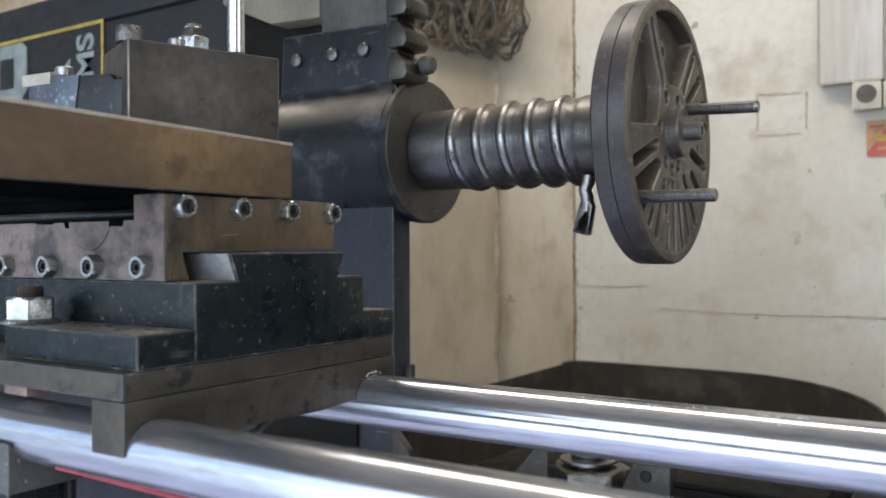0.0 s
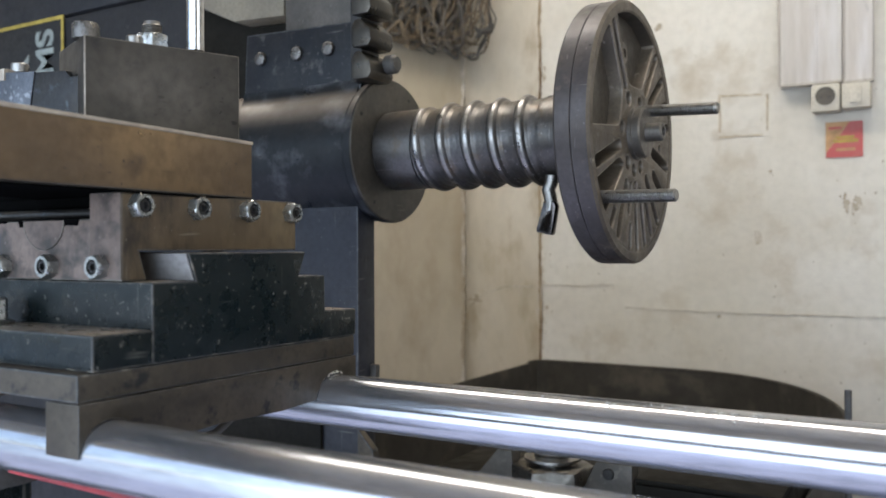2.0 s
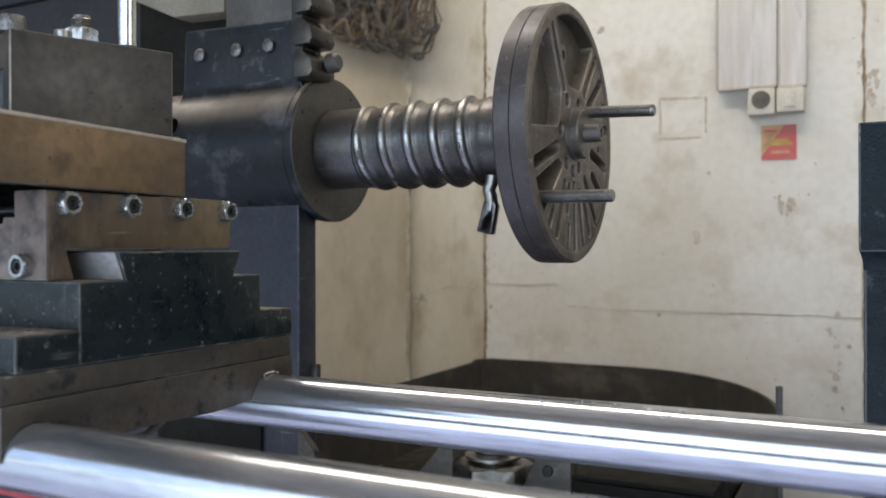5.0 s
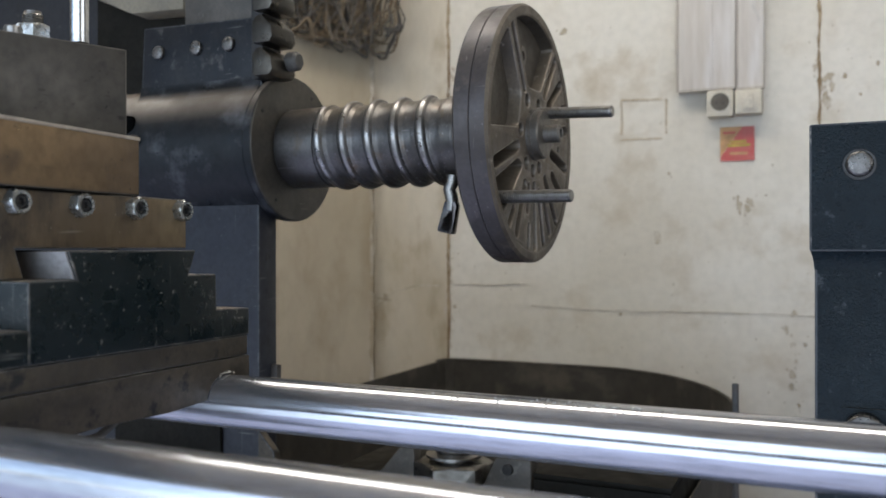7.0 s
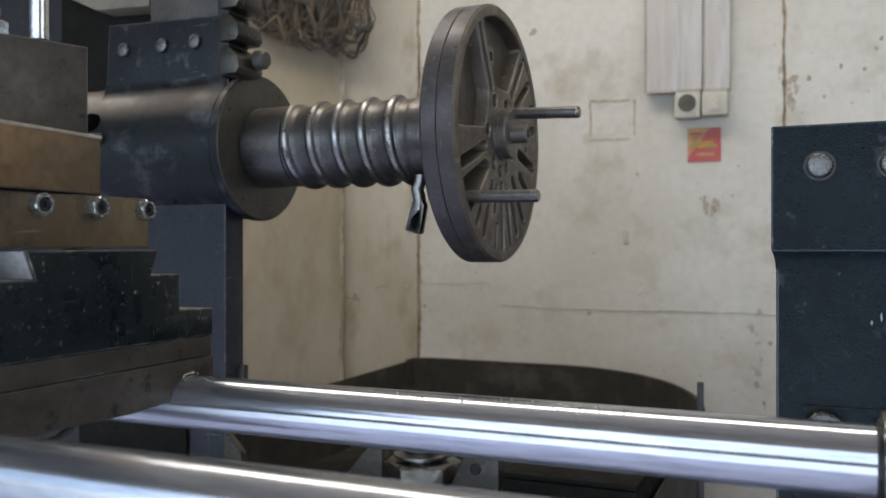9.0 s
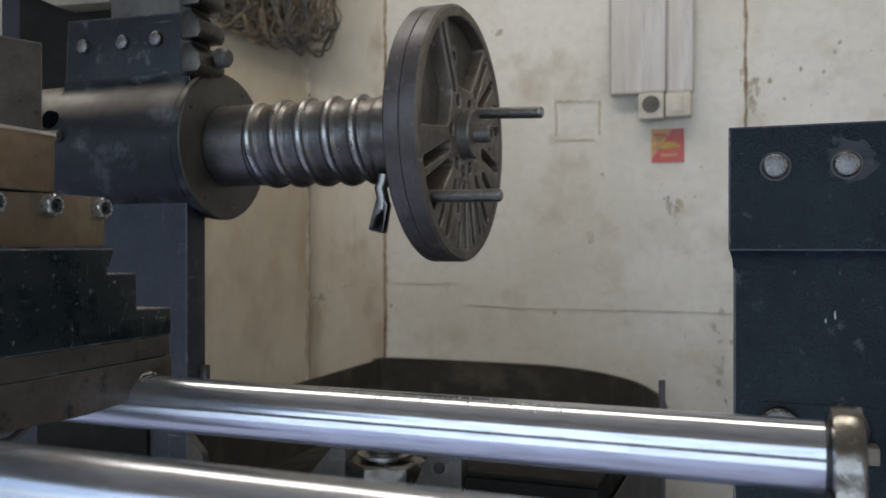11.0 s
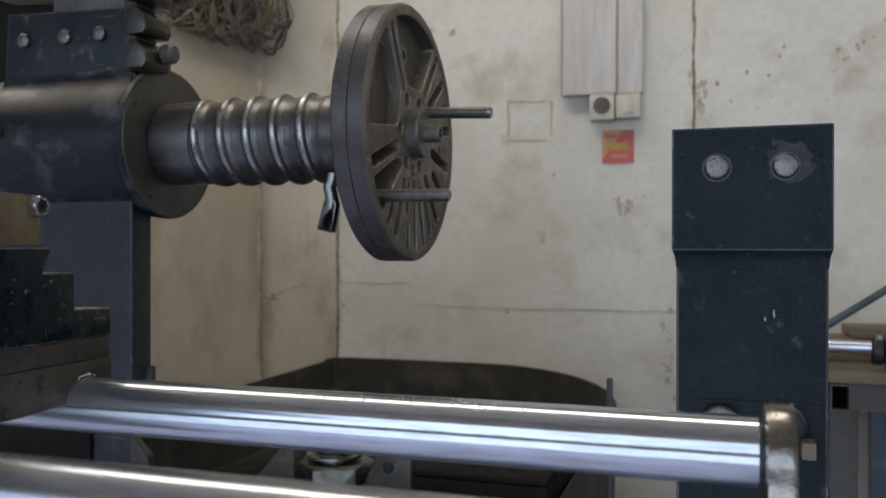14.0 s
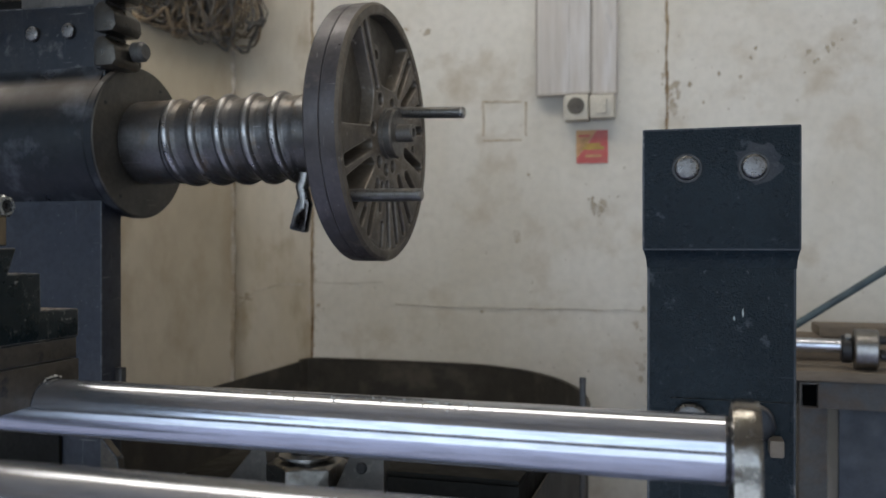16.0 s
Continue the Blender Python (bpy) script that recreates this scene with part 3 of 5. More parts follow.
for x, z, r in ((-0.181, -0.302, 0.006), (-0.642, -0.295, 0.007), (-0.845, -0.27, 0.008), (0.108, -0.03, 0.006), (0.125, -0.045, 0.005), (0.165, -0.01, 0.003),
                (-0.33, 0.43, 0.01), (0.297, 0.21, 0.006), (0.22, -0.46, 0.008), (0.25, -0.36, 0.006), (0.23, -0.40, 0.005), (0.6, 0.32, 0.007), (0.45, 0.27, 0.005), (-0.09, -0.12, 0.006), (-0.06, 0.05, 0.005)):
    bm = bmesh.new()
    n = 14
    y = slant(x) if x < -0.66 else 1.1975
    ring = [bm.verts.new((x + r * rng.uniform(0.6, 1.25) * math.cos(2 * math.pi * k / n), y, z + r * rng.uniform(0.6, 1.25) * math.sin(2 * math.pi * k / n))) for k in range(n)]
    top = bm.verts.new((x, y - 0.0006, z))
    for k in range(n):
        bm.faces.new((ring[k], ring[(k + 1) % n], top))
    structure("wall_chip", bm, M_STAIN, "brown chipped spot in the plaster", "trim")

# ---- ceiling light ----
light = thing("ceiling_light", (-1.0, 0.16, 1.45), "long white fluorescent fitting under the ceiling", "ceiling light")
part("housing", box(-2.75, 0.75, 0.12, 0.20, 1.47, 1.52, 0.004), M_PLASTIC, light)
part("diffuser", box(-2.72, 0.72, 0.0, 0.32, 1.445, 1.468, 0.004), M_TUBE, light, "glowing white diffuser")
for x in (-2.4, -1.0, 0.4):
    part("hanger", rod_bm((x, 0.16, 1.52), (x, 0.16, 2.05), 0.006, 12), M_GREYSTEEL, light)

# ---- bed rails ----
RAIL_Z, RAIL_R = -0.2465, 0.0198
for y, x1, words in ((-0.442, 0.3655, "polished round steel bed rail under the carriage"), (-0.642, 0.60, "polished round steel bed rail carrying the carriage front")):
    rail = thing("bed_rail", (-0.4, y, RAIL_Z), words, "rail", "bed rails")
    part("bar", rod_bm((-1.2, y, RAIL_Z), (x1 - 0.0005, y, RAIL_Z), RAIL_R, 96, 0.0015), M_CHROME, rail)
    # dark disc put in for the shaded gap between rail and clamp
    part("end_gap_disc", rod_bm((x1 - 0.0012, y, RAIL_Z), (x1 + 0.006, y, RAIL_Z), RAIL_R - 0.0012, 48, 0.001), M_SCREW, rail, "dark disc added for the black gap at the rail's end")


def grit(points, seed, lo, hi):
    """Small irregular metal chips as one heap."""
    rng = random.Random(seed)
    bm = bmesh.new()
    for x, y, z in points:
        r = rng.uniform(lo, hi)
        vs = bmesh.ops.create_icosphere(bm, subdivisions=1, radius=r)["verts"]
        for v in vs:
            v.co = Vector((v.co.x * rng.uniform(0.7, 1.6), v.co.y * rng.uniform(0.7, 1.3), v.co.z * rng.uniform(0.5, 1.0))) + Vector((x, y, z))
    return bm


rng = random.Random(3)
spread = []
for k in range(95):
    x = rng.choice((rng.gauss(0.155, 0.03), rng.uniform(0.06, 0.24), rng.gauss(0.205, 0.015)))
    a = radians(rng.gauss(68, 7))
    spread.append((x, -0.442 - RAIL_R * math.cos(a), RAIL_Z + RAIL_R * math.sin(a)))
tagged(part("metal_chips", grit(spread, 4, 0.0003, 0.0009), M_ZINC), "bright metal chips scattered on the bed rail", "chips", kind="stuff")
spread = [(-0.0925 + abs(rng.gauss(0, 0.0012)), -0.442 - 0.0206 * math.cos(radians(a)), -0.2462 + 0.0206 * math.sin(radians(a)) + abs(rng.gauss(0, 0.0008))) for a in (rng.gauss(86, 13) for k in range(60))]
tagged(part("metal_chips", grit(spread, 5, 0.0002, 0.0006), M_PLASTIC), "pale metal chips heaped where the carriage meets the rail", "chips", kind="stuff")

# ---- clamp at the rail's end ----
clamp = thing("rail_clamp", (0.374, -0.44, -0.33), "glossy worn steel clamp round the end of the bed rail", "clamp")
outline = [(-0.478, -0.40), (-0.478, -0.262)] + [(-0.442 + 0.036 * math.cos(radians(a)), -0.2535 + 0.036 * math.sin(radians(a))) for a in range(170, -1, -17)] + [(-0.406, -0.40)]
part("clamp_body", prism(outline, 0.3665, 0.3825, "x", 0.0035), M_RING, clamp)
part("clamp_foot", box(0.366, 0.40, -0.478, -0.13, -0.43, -0.40, 0.003), M_CAST, clamp)

# ---- right column ----
col = thing("tailstock_column", (0.369, -0.05, -Z), "dark blue-black hammered steel column with two bolt heads", "column")
part("post", box(0.3045, 0.4342, -0.129, 0.06, -Z, -0.140, 0.0022), M_HAMMER, col)
part("cap", box(0.3005, 0.4374, -0.137, 0.068, -0.1362, -0.0245, 0.0018), M_HAMMER, col)
bm = bmesh.new()
rows = []
for z, f in ((-0.1360, 0.0), (-0.1385, 0.30), (-0.1415, 0.62), (-0.1455, 0.86), (-0.1520, 1.0)):
    x0, x1, y0, y1 = 0.3013 + 0.0029 * f, 0.4366 - 0.0021 * f, -0.1362 + 0.0066 * f, 0.0670 - 0.0072 * f
    rows.append([bm.verts.new((x, y, z)) for x, y in ((x0, y0), (x1, y0), (x1, y1), (x0, y1))])
for p, q in zip(rows, rows[1:]):
    for i in range(4):
        bm.faces.new((p[i - 1], p[i], q[i], q[i - 1]))
bm.faces.new(rows[0])
bm.faces.new(rows[-1])
part("cap_cove", bm, M_HAMMER, col)
for x in (0.3402, 0.3977):
    part("washer", rod_bm((x, -0.137, -0.0612), (x, -0.1385, -0.0612), 0.0135, 32, 0.0004), M_SCREW, col)
    round_bolt("bolt_head", (x, -0.138, -0.0612), (0, -1, 0), 0.0110, 0.008, M_BOLT, col, "bright domed steel bolt head")
rng = random.Random(31)
scuff = [(0.402 + rng.uniform(0.016, 0.026) * math.cos(2 * math.pi * k / 22), -0.057 + rng.uniform(0.014, 0.021) * math.sin(2 * math.pi * k / 22)) for k in range(22)]
part("scuffed_paint", prism(scuff, -0.1373, -0.1360, "y"), M_SCUFF, col, "greyish scuffed paint round a bolt head")
part("slot_plate", box(0.326, 0.428, -0.1325, -0.1290, -0.335, -0.272, 0), M_HAMMER, col)
round_bolt("bolt_head", (0.3437, -0.1325, -0.291), (0, -1, 0), 0.0165, 0.012, M_BOLT, col, "dull round bolt head")
round_bolt("bolt_head", (0.399, -0.1325, -0.291), (0, -1, 0), 0.0175, 0.010, M_BLUEPAINT, col)
part("wedge", box(0.410, 0.422, -0.156, -0.1325, -0.316, -0.301, 0.002), M_WOOD, col, "pale worn wedge")
for x, z, h in ((0.3890, -0.197, 0.009), (0.3815, -0.200, 0.005)):
    part("paint_chip", prism([(x, z), (x + 0.0010, z + h * 0.3), (x + 0.0006, z + h * 0.7), (x + 0.0004, z + h), (x - 0.0006, z + h * 0.8), (x - 0.0009, z + h * 0.4)], -0.1296, -0.1288, "y"), M_PALE, col, "pale chip in the paint")

# ---- headstock ----
head = thing("headstock", (-0.45, -0.03, -Z), "dark blue-black machine headstock with spindle housing", "headstock")
part("column_plate", box(-0.60, -0.356, -0.055, -0.017, -0.95, -0.070, 0.002), M_COLUMN, head)
# added sheet that puts the shade under the carriage into black colour
part("shade_sheet", box(-0.60, -0.414, -0.062, -0.0555, -0.95, -0.262, 0.002), M_VOID, head, "added black sheet for the shade under the carriage")
part("column_web", box(-0.60, -0.46, -0.018, 0.12, -Z, -0.05, 0.003), M_BLUEPAINT, head)
part("housing", lathe([(-0.66, 0.090), (-0.655, 0.094), (-0.353, 0.094), (-0.350, 0.092)], (0, 0, 0), "x", 96), M_HOUSING, head)
part("housing_lip", lathe([(-0.3495, 0.093), (-0.348, 0.0968), (-0.3395, 0.0968), (-0.3385, 0.0960)], (0, 0, 0), "x", 96), M_HOUSING, head, "dark painted rim of the housing")
part("flange", lathe([(-0.3384, 0.0957), (-0.3374, 0.0954), (-0.3368, 0.0946)], (0, 0, 0), "x", 96), M_FLANGE, head, "dark brown turned flange face")
for a in (62, 150, 238, 330):
    part("flange_screw", rod_bm((-0.338, 0.083 * math.cos(radians(a)), 0.083 * math.sin(radians(a))), (-0.3362, 0.083 * math.cos(radians(a)), 0.083 * math.sin(radians(a))), 0.0026, 12), M_SCREW, head)
# concave fillet between the round housing and the lug
turn_in, turn_out = math.atan2(-0.0217, 0.0207), 0.0
fillet = [(-0.0855 + 0.03 * math.cos(w), 0.0898 + 0.03 * math.sin(w)) for w in (turn_in + (turn_out - turn_in) * k / 10 for k in range(11))]
# solid disc; the port's dark inside is only painted on as colour
part("port", rod_bm((-0.548, -0.0915, 0.034), (-0.548, -0.080, 0.034), 0.013, 24, 0.002), M_GAP, head, "dark port in the housing")
part("stub_pin", rod_bm((-0.552, -0.096, 0.012), (-0.524, -0.096, 0.0115), 0.0075, 20, 0.002), M_ARM, head, "short dull pin beside the port")
part("lug_fillet", prism(fillet + [(-0.02, 0.0898), (-0.02, 0.06)], -0.556, -0.3530, "x"), M_HOUSING, head)
part("lug", prism([(-0.556, 0.070), (-0.5503, 0.1726), (-0.3560, 0.1670), (-0.350, 0.070)], -0.0555, -0.010, "y", 0.0025), M_BLUEPAINT, head, "blue-black bolted lug plate")
for x in (-0.5218, -0.4563, -0.4020):
    round_bolt("bolt_head", (x, -0.0555, 0.1353), (0, -1, 0), 0.0095, 0.006, M_BOLT, head, "bright domed bolt head")
part("upper_arm", prism([(-0.500, 0.160), (-0.505, 0.40), (-0.385, 0.40), (-0.372, 0.160)], -0.030, 0.03, "y", 0.003), M_ARM, head, "dusty cast arm above the lug")
part("gusset", prism([(-0.355, -0.366), (-0.330, -0.392), (-0.317, -0.47), (-0.355, -0.47)], -0.060, -0.047, "y", 0.002), M_SADDLE, head)
part("hinge_lug", box(-0.3565, -0.346, -0.030, -0.020, -0.310, -0.286, 0.002), M_CAST, head)
part("rack_back", box(-0.356, -0.338, -0.070, -0.030, 0.084, 0.40, 0.002), M_SCREW, head)
for k in range(6):
    z = 0.084 + 0.041 * k
    tooth = [(-0.345, z), (-0.346, z + 0.026), (-0.340, z + 0.036), (-0.332, z + 0.036), (-0.317, z + 0.022), (-0.315, z + 0.007), (-0.320, z)]
    part("rack_tooth", prism(tooth, -0.082, -0.030, "y", 0.0030), M_TOOTH, head, "worn steel rack tooth")
part("knob", lathe([(-0.335, 0.006), (-0.316, 0.0065), (-0.314, 0.0125), (-0.303, 0.0125), (-0.299, 0.009)], (0, -0.045, 0.106), "x", 28), M_CAST, head)

# ---- threaded spindle sleeve ----
PITCH = 0.036


# one pitch of the thread from crest to crest: share of the pitch, radius
FORM = ((0.0, 0.0560), (0.10, 0.0556), (0.20, 0.0520), (0.32, 0.0500), (0.55, 0.0505), (0.74, 0.0516), (0.86, 0.0538), (0.94, 0.0556), (1.0, 0.0560))


def thread(a, f, r):
    if not -0.276 < a < -0.098:
        return r
    u = ((a + 0.2677) / PITCH - f + 0.5) % 1.0
    for (u0, r0), (u1, r1) in zip(FORM, FORM[1:]):
        if u <= u1:
            w = (u - u0) / (u1 - u0)
            w = w * w * (3 - 2 * w)
            break
    edge = min(1.0, (a + 0.276) / 0.008, (-0.098 - a) / 0.008)
    return 0.0524 + (r0 + (r1 - r0) * w - 0.0524) * edge


spindle = thing("spindle_sleeve", (-0.19, 0, -0.06), "worn steel spindle sleeve with a coarse rounded thread", "spindle")
prof = [(-0.3368, 0.0495), (-0.334, 0.0525), (-0.277, 0.0528)]
prof += [(-0.276 + 0.178 * k / 230, 0.05) for k in range(231)] + [(-0.097, 0.0525), (-0.072, 0.0528), (-0.070, 0.0535), (-0.040, 0.0535)]
part("sleeve", lathe(prof, (0, 0, 0), "x", 72, thread), M_SLEEVE, spindle)
bm = bmesh.new()
n, turns = 72, 4.85
rings = []
for k in range(int(n * turns)):
    f = k / n
    w = 2 * math.pi * f
    a = -0.2677 + PITCH * (f - 0.5)
    if not -0.274 < a < -0.101:
        continue
    ring = [bm.verts.new((a + da, rr * math.cos(w), rr * math.sin(w))) for da, rr in ((-0.0052, 0.0535), (-0.0040, 0.0552), (-0.0020, 0.0565), (0.0006, 0.0568), (0.0028, 0.0560), (0.0042, 0.0538))]
    rings.append(ring)
for p, q in zip(rings, rings[1:]):
    for i in range(6):
        bm.faces.new((p[i], p[(i + 1) % 6], q[(i + 1) % 6], q[i]))
bm.faces.new(rings[0])
bm.faces.new(rings[-1])
part("thread_crest", bm, M_RIDGE, spindle, "bright worn thread crest")

# ---- bent lever under the sleeve ----
lever = thing("locking_lever", (-0.094, -0.03, -0.115), "bright bent steel locking lever below the spindle sleeve", "lever")
part("arm", tube([(-0.0915, -0.03, -0.046), (-0.0925, -0.03, -0.055), (-0.0960, -0.031, -0.063), (-0.0935, -0.031, -0.071), (-0.0925, -0.031, -0.078), (-0.0935, -0.031, -0.088)], 0.0078, 14), M_STUD, lever)
part("grip", prism([(-0.1000, -0.0760), (-0.0930, -0.0740), (-0.0855, -0.0765), (-0.0838, -0.0830), (-0.0895, -0.1172), (-0.1105, -0.1128)], -0.038, -0.024, "y", 0.0040), M_GRIP, lever, "dark polished flattened grip")

# ---- faceplate ----
plate = thing("faceplate", (-0.02, 0, -0.15), "dark cast-iron slotted lathe faceplate on the spindle", "faceplate")
R = 0.15
body = [(-0.040, 0.030), (-0.040, R - 0.003), (-0.037, R), (-0.0215, R), (-0.0205, R - 0.0012), (-0.0195, R), (-0.003, R), (0.0, R - 0.003), (0.0, 0.1385), (-0.0015, 0.1365), (-0.033, 0.1345), (-0.034, 0.132),
        (-0.034, 0.004)]
bm = lathe(body, (0, 0, 0), "x", 128)
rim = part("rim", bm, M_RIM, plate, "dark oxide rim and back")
# inner faces take the darker colour painted as recess shade
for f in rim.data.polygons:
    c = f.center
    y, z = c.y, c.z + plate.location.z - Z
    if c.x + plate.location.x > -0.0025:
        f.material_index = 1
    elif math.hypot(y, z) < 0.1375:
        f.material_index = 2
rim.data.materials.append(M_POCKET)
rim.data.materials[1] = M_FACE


def ray(a, r, off=0.0):
    """The point at r along the ray at a degrees, off to its left."""
    c, d = math.cos(radians(a)), math.sin(radians(a))
    return (r * c - off * d, r * d + off * c)


def slot(a, r0, r1, half):
    """A radial slot with round ends."""
    pts = []
    for centre, start in ((r1 - half, -90), (r0 + half, 90)):
        for k in range(9):
            w = radians(start + 180 * k / 8)
            pts.append(ray(a, centre + half * math.cos(w), half * math.sin(w)))
    return pts


def rounded(points, f=0.3):
    """An outline with its corners cut round."""
    pts = []
    for k, p in enumerate(points):
        u, v, w = Vector(points[k - 1]), Vector(p), Vector(points[(k + 1) % len(points)])
        a, b = v + (u - v).normalized() * min(0.008, (u - v).length * f), v + (w - v).normalized() * min(0.008, (w - v).length * f)
        pts += [tuple(a * (1 - s) ** 2 + v * 2 * s * (1 - s) + b * s * s) for s in (0, 0.25, 0.5, 0.75, 1)]
    return pts


def ring(r, n=96, y=0.0, z=0.0):
    return [(y + r * math.cos(2 * math.pi * k / n), z + r * math.sin(2 * math.pi * k / n)) for k in range(n)]


def arc(a, b, r=0.1368):
    return [ray(a + (b - a) * k / 8, r) for k in range(9)]


def grown(points, by):
    """An outline moved outwards by some metres."""
    pts = []
    for k, p in enumerate(points):
        u, w = Vector(points[k - 1]), Vector(points[(k + 1) % len(points)])
        d = (w - u).normalized()
        pts.append((p[0] + d.y * by, p[1] - d.x * by))
    return pts


def webbed(outline, holes, front, deep, soft):
    """A flat casting with openings, given depth, draft and soft edges."""
    sides = [(outline, -1)] + [(h, 1) for h in holes]
    data = bpy.data.curves.new("outline", "CURVE")
    data.dimensions, data.fill_mode = "2D", "BOTH"
    for pts, way in sides:
        sp = data.splines.new("POLY")
        sp.points.add(len(pts) - 1)
        for q, (u, v) in zip(sp.points, grown(pts, way * soft)):
            q.co = (u, v, 0, 1)
        sp.use_cyclic_u = True
    ob = bpy.data.objects.new("outline", data)
    me = bpy.data.meshes.new_from_object(ob)
    bm = bmesh.new()
    bm.from_mesh(me)
    for v in bm.verts:
        v.co = Vector((front, v.co.x, v.co.y))
    for pts, way in sides:
        rows = [[bm.verts.new((front - x, *p)) for p in grown(pts, way * by)] for x, by in ((0, soft), (soft * 0.3, soft * 0.3), (soft, 0), (deep, -0.0012))]
        for p, q in zip(rows, rows[1:]):
            for i in range(len(p)):
                f = bm.faces.new((p[i - 1], p[i], q[i], q[i - 1]))
                f.material_index = 1 if q is not rows[-1] else 0
    bmesh.ops.remove_doubles(bm, verts=bm.verts, dist=0.00002)
    bpy.data.objects.remove(ob)
    bpy.data.curves.remove(data)
    bpy.data.meshes.remove(me)
    return bm


openings = [slot(a, r0, r1, w) for a, r0, r1, w in (
    (121, 0.054, 0.1365, 0.0056), (51, 0.062, 0.1365, 0.0056), (36, 0.064, 0.1365, 0.0062), (22, 0.088, 0.1365, 0.0050), (9, 0.070, 0.1365, 0.0058),
    (347, 0.064, 0.1365, 0.0070), (329, 0.078, 0.1365, 0.0064), (311, 0.060, 0.1365, 0.0062), (298, 0.076, 0.134, 0.0058), (286, 0.064, 0.1365, 0.0058), (273, 0.054, 0.1365, 0.0054),
    (262, 0.104, 0.1365, 0.0044), (257, 0.058, 0.096, 0.0050), (244, 0.060, 0.1345, 0.0060), (233, 0.106, 0.1365, 0.0046), (199, 0.050, 0.1355, 0.0066))]
openings += [rounded([ray(121, 0.057, 0.0125)] + [ray(121, 0.135, 0.0125)] + arc(129, 182)[1:] + [ray(187, 0.050, -0.0100)])]
openings += [rounded([ray(121, 0.056, -0.0118), ray(51, 0.060, 0.0125)] + arc(57, 115)[:])]
openings += [rounded([ray(199, 0.058, 0.0130)] + arc(206, 224) + [ray(228, 0.052)])]
openings += [ring(0.0078, 20, *ray(a, 0.0425)) for a in (20, 62, 118, 178, 236, 268, 300, 335)]
openings += [ring(0.0055, 20, *ray(355, 0.098))]
part("web", webbed(ring(0.1385, 160), openings, -0.0012, 0.0330, 0.0018), M_FACE, plate, "brown slotted cast web")
# pocket floors carry the same painted shade
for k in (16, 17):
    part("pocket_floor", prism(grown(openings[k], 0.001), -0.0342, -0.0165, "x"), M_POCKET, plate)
part("boss", lathe([(-0.0185, 0.0135), (-0.005, 0.0125), (-0.0032, 0.0110), (-0.0032, 0.0058), (-0.018, 0.0054)], (0, *ray(109, 0.092)), "x", 28), M_FACE, plate, "drilled boss beside a slot")
part("hub_collar", lathe([(-0.002, 0.0300), (0.0030, 0.0300), (0.0036, 0.0285), (0.0112, 0.0285), (0.0128, 0.0268), (0.0132, 0.0100)], (0, 0, 0), "x", 48), M_HUB, plate, "turned steel hub collar")
part("hub_bolt", lathe([(0.0132, 0.0105), (0.030, 0.0105), (0.032, 0.0092), (0.032, 0.0055), (0.024, 0.0052)], (0, 0, 0), "x", 36), M_HUB, plate, "socket-head centre bolt")


def stud(p, q, words):
    """A threaded stud from p inside the faceplate to its free end q."""
    ob = thing("threaded_stud", p, words, "stud", "studs in the faceplate")
    r, pitch = 0.0070, 0.0024
    p, q = Vector(p), Vector(q)
    length = (q - p).length
    prof, k = [(0, r)], 0.0
    while k < length - 0.004:
        prof += [(k + pitch * 0.25, r), (k + pitch * 0.6, r - 0.0012), (k + pitch * 0.95, r)]
        k += pitch
    prof += [(length - 0.002, r), (length, r - 0.0018)]
    bm = lathe(prof, (0, 0, 0), "z", 20)
    bmesh.ops.transform(bm, matrix=Matrix.Translation(p) @ (q - p).to_track_quat("Z", "Y").to_matrix().to_4x4(), verts=bm.verts)
    part("shank", bm, M_STUD, ob)


stud((-0.022, 0.0215, 0.0290), (0.0895, 0.0145, 0.0235), "threaded steel stud standing out of the faceplate above the hub")
stud((-0.0105, -0.088, -0.0772), (0.0735, -0.096, -0.0785), "threaded steel stud standing out of the faceplate below the hub")

# ---- carriage ----
car = thing("carriage", (-0.25, -0.54, -0.2465), "black painted and oily steel lathe carriage riding on two rails", "carriage")
step = [(-0.614, -0.199), (-0.614, -0.151), (-0.580, -0.151), (-0.5865, -0.1335), (-0.4755, -0.1335), (-0.4825, -0.1508), (-0.4536, -0.1512), (-0.4530, -0.1775), (-0.4152, -0.1785), (-0.4152, -0.199)]
part("slide_bed", prism(step, -0.42, -0.092, "x", 0.0011), M_BLACK, car, "chipped black painted dovetail slide bed")
# plate over the bed's flank, coloured as if lit
part("dovetail_flank", prism([(-0.5806, -0.1506), (-0.5868, -0.1340), (-0.5880, -0.1340), (-0.5818, -0.1506)], -0.40, -0.0935, "x"), M_FLANK, car, "dovetail flank with its light painted pale")
part("front_step", box(-0.2230, -0.092, -0.655, -0.6135, -0.199, -0.1788, 0.0012), M_BLACK, car)
part("saddle_plate", box(-0.60, -0.0945, -0.6627, -0.414, -0.2150, -0.1995, 0.0012), M_SADDLE, car, "oily dark steel saddle plate")
leg = [(-0.6627, -0.2155), (-0.6627, -0.2455)]
leg += [(-0.642 + 0.0200 * math.cos(radians(a)), -0.2462 + 0.0200 * math.sin(radians(a))) for a in range(172, 7, -4)]
leg += [(-0.600, -0.2455), (-0.560, -0.2440), (-0.500, -0.2455)]
leg += [(-0.442 + 0.0200 * math.cos(radians(a)), -0.2462 + 0.0200 * math.sin(radians(a))) for a in range(172, 7, -4)]
leg += [(-0.4134, -0.2455), (-0.4134, -0.2155)]
part("saddle_leg", prism(leg, -0.1222, -0.0933, "x", 0.0006), M_SADDLE, car, "steel saddle leg fitted over the rails")
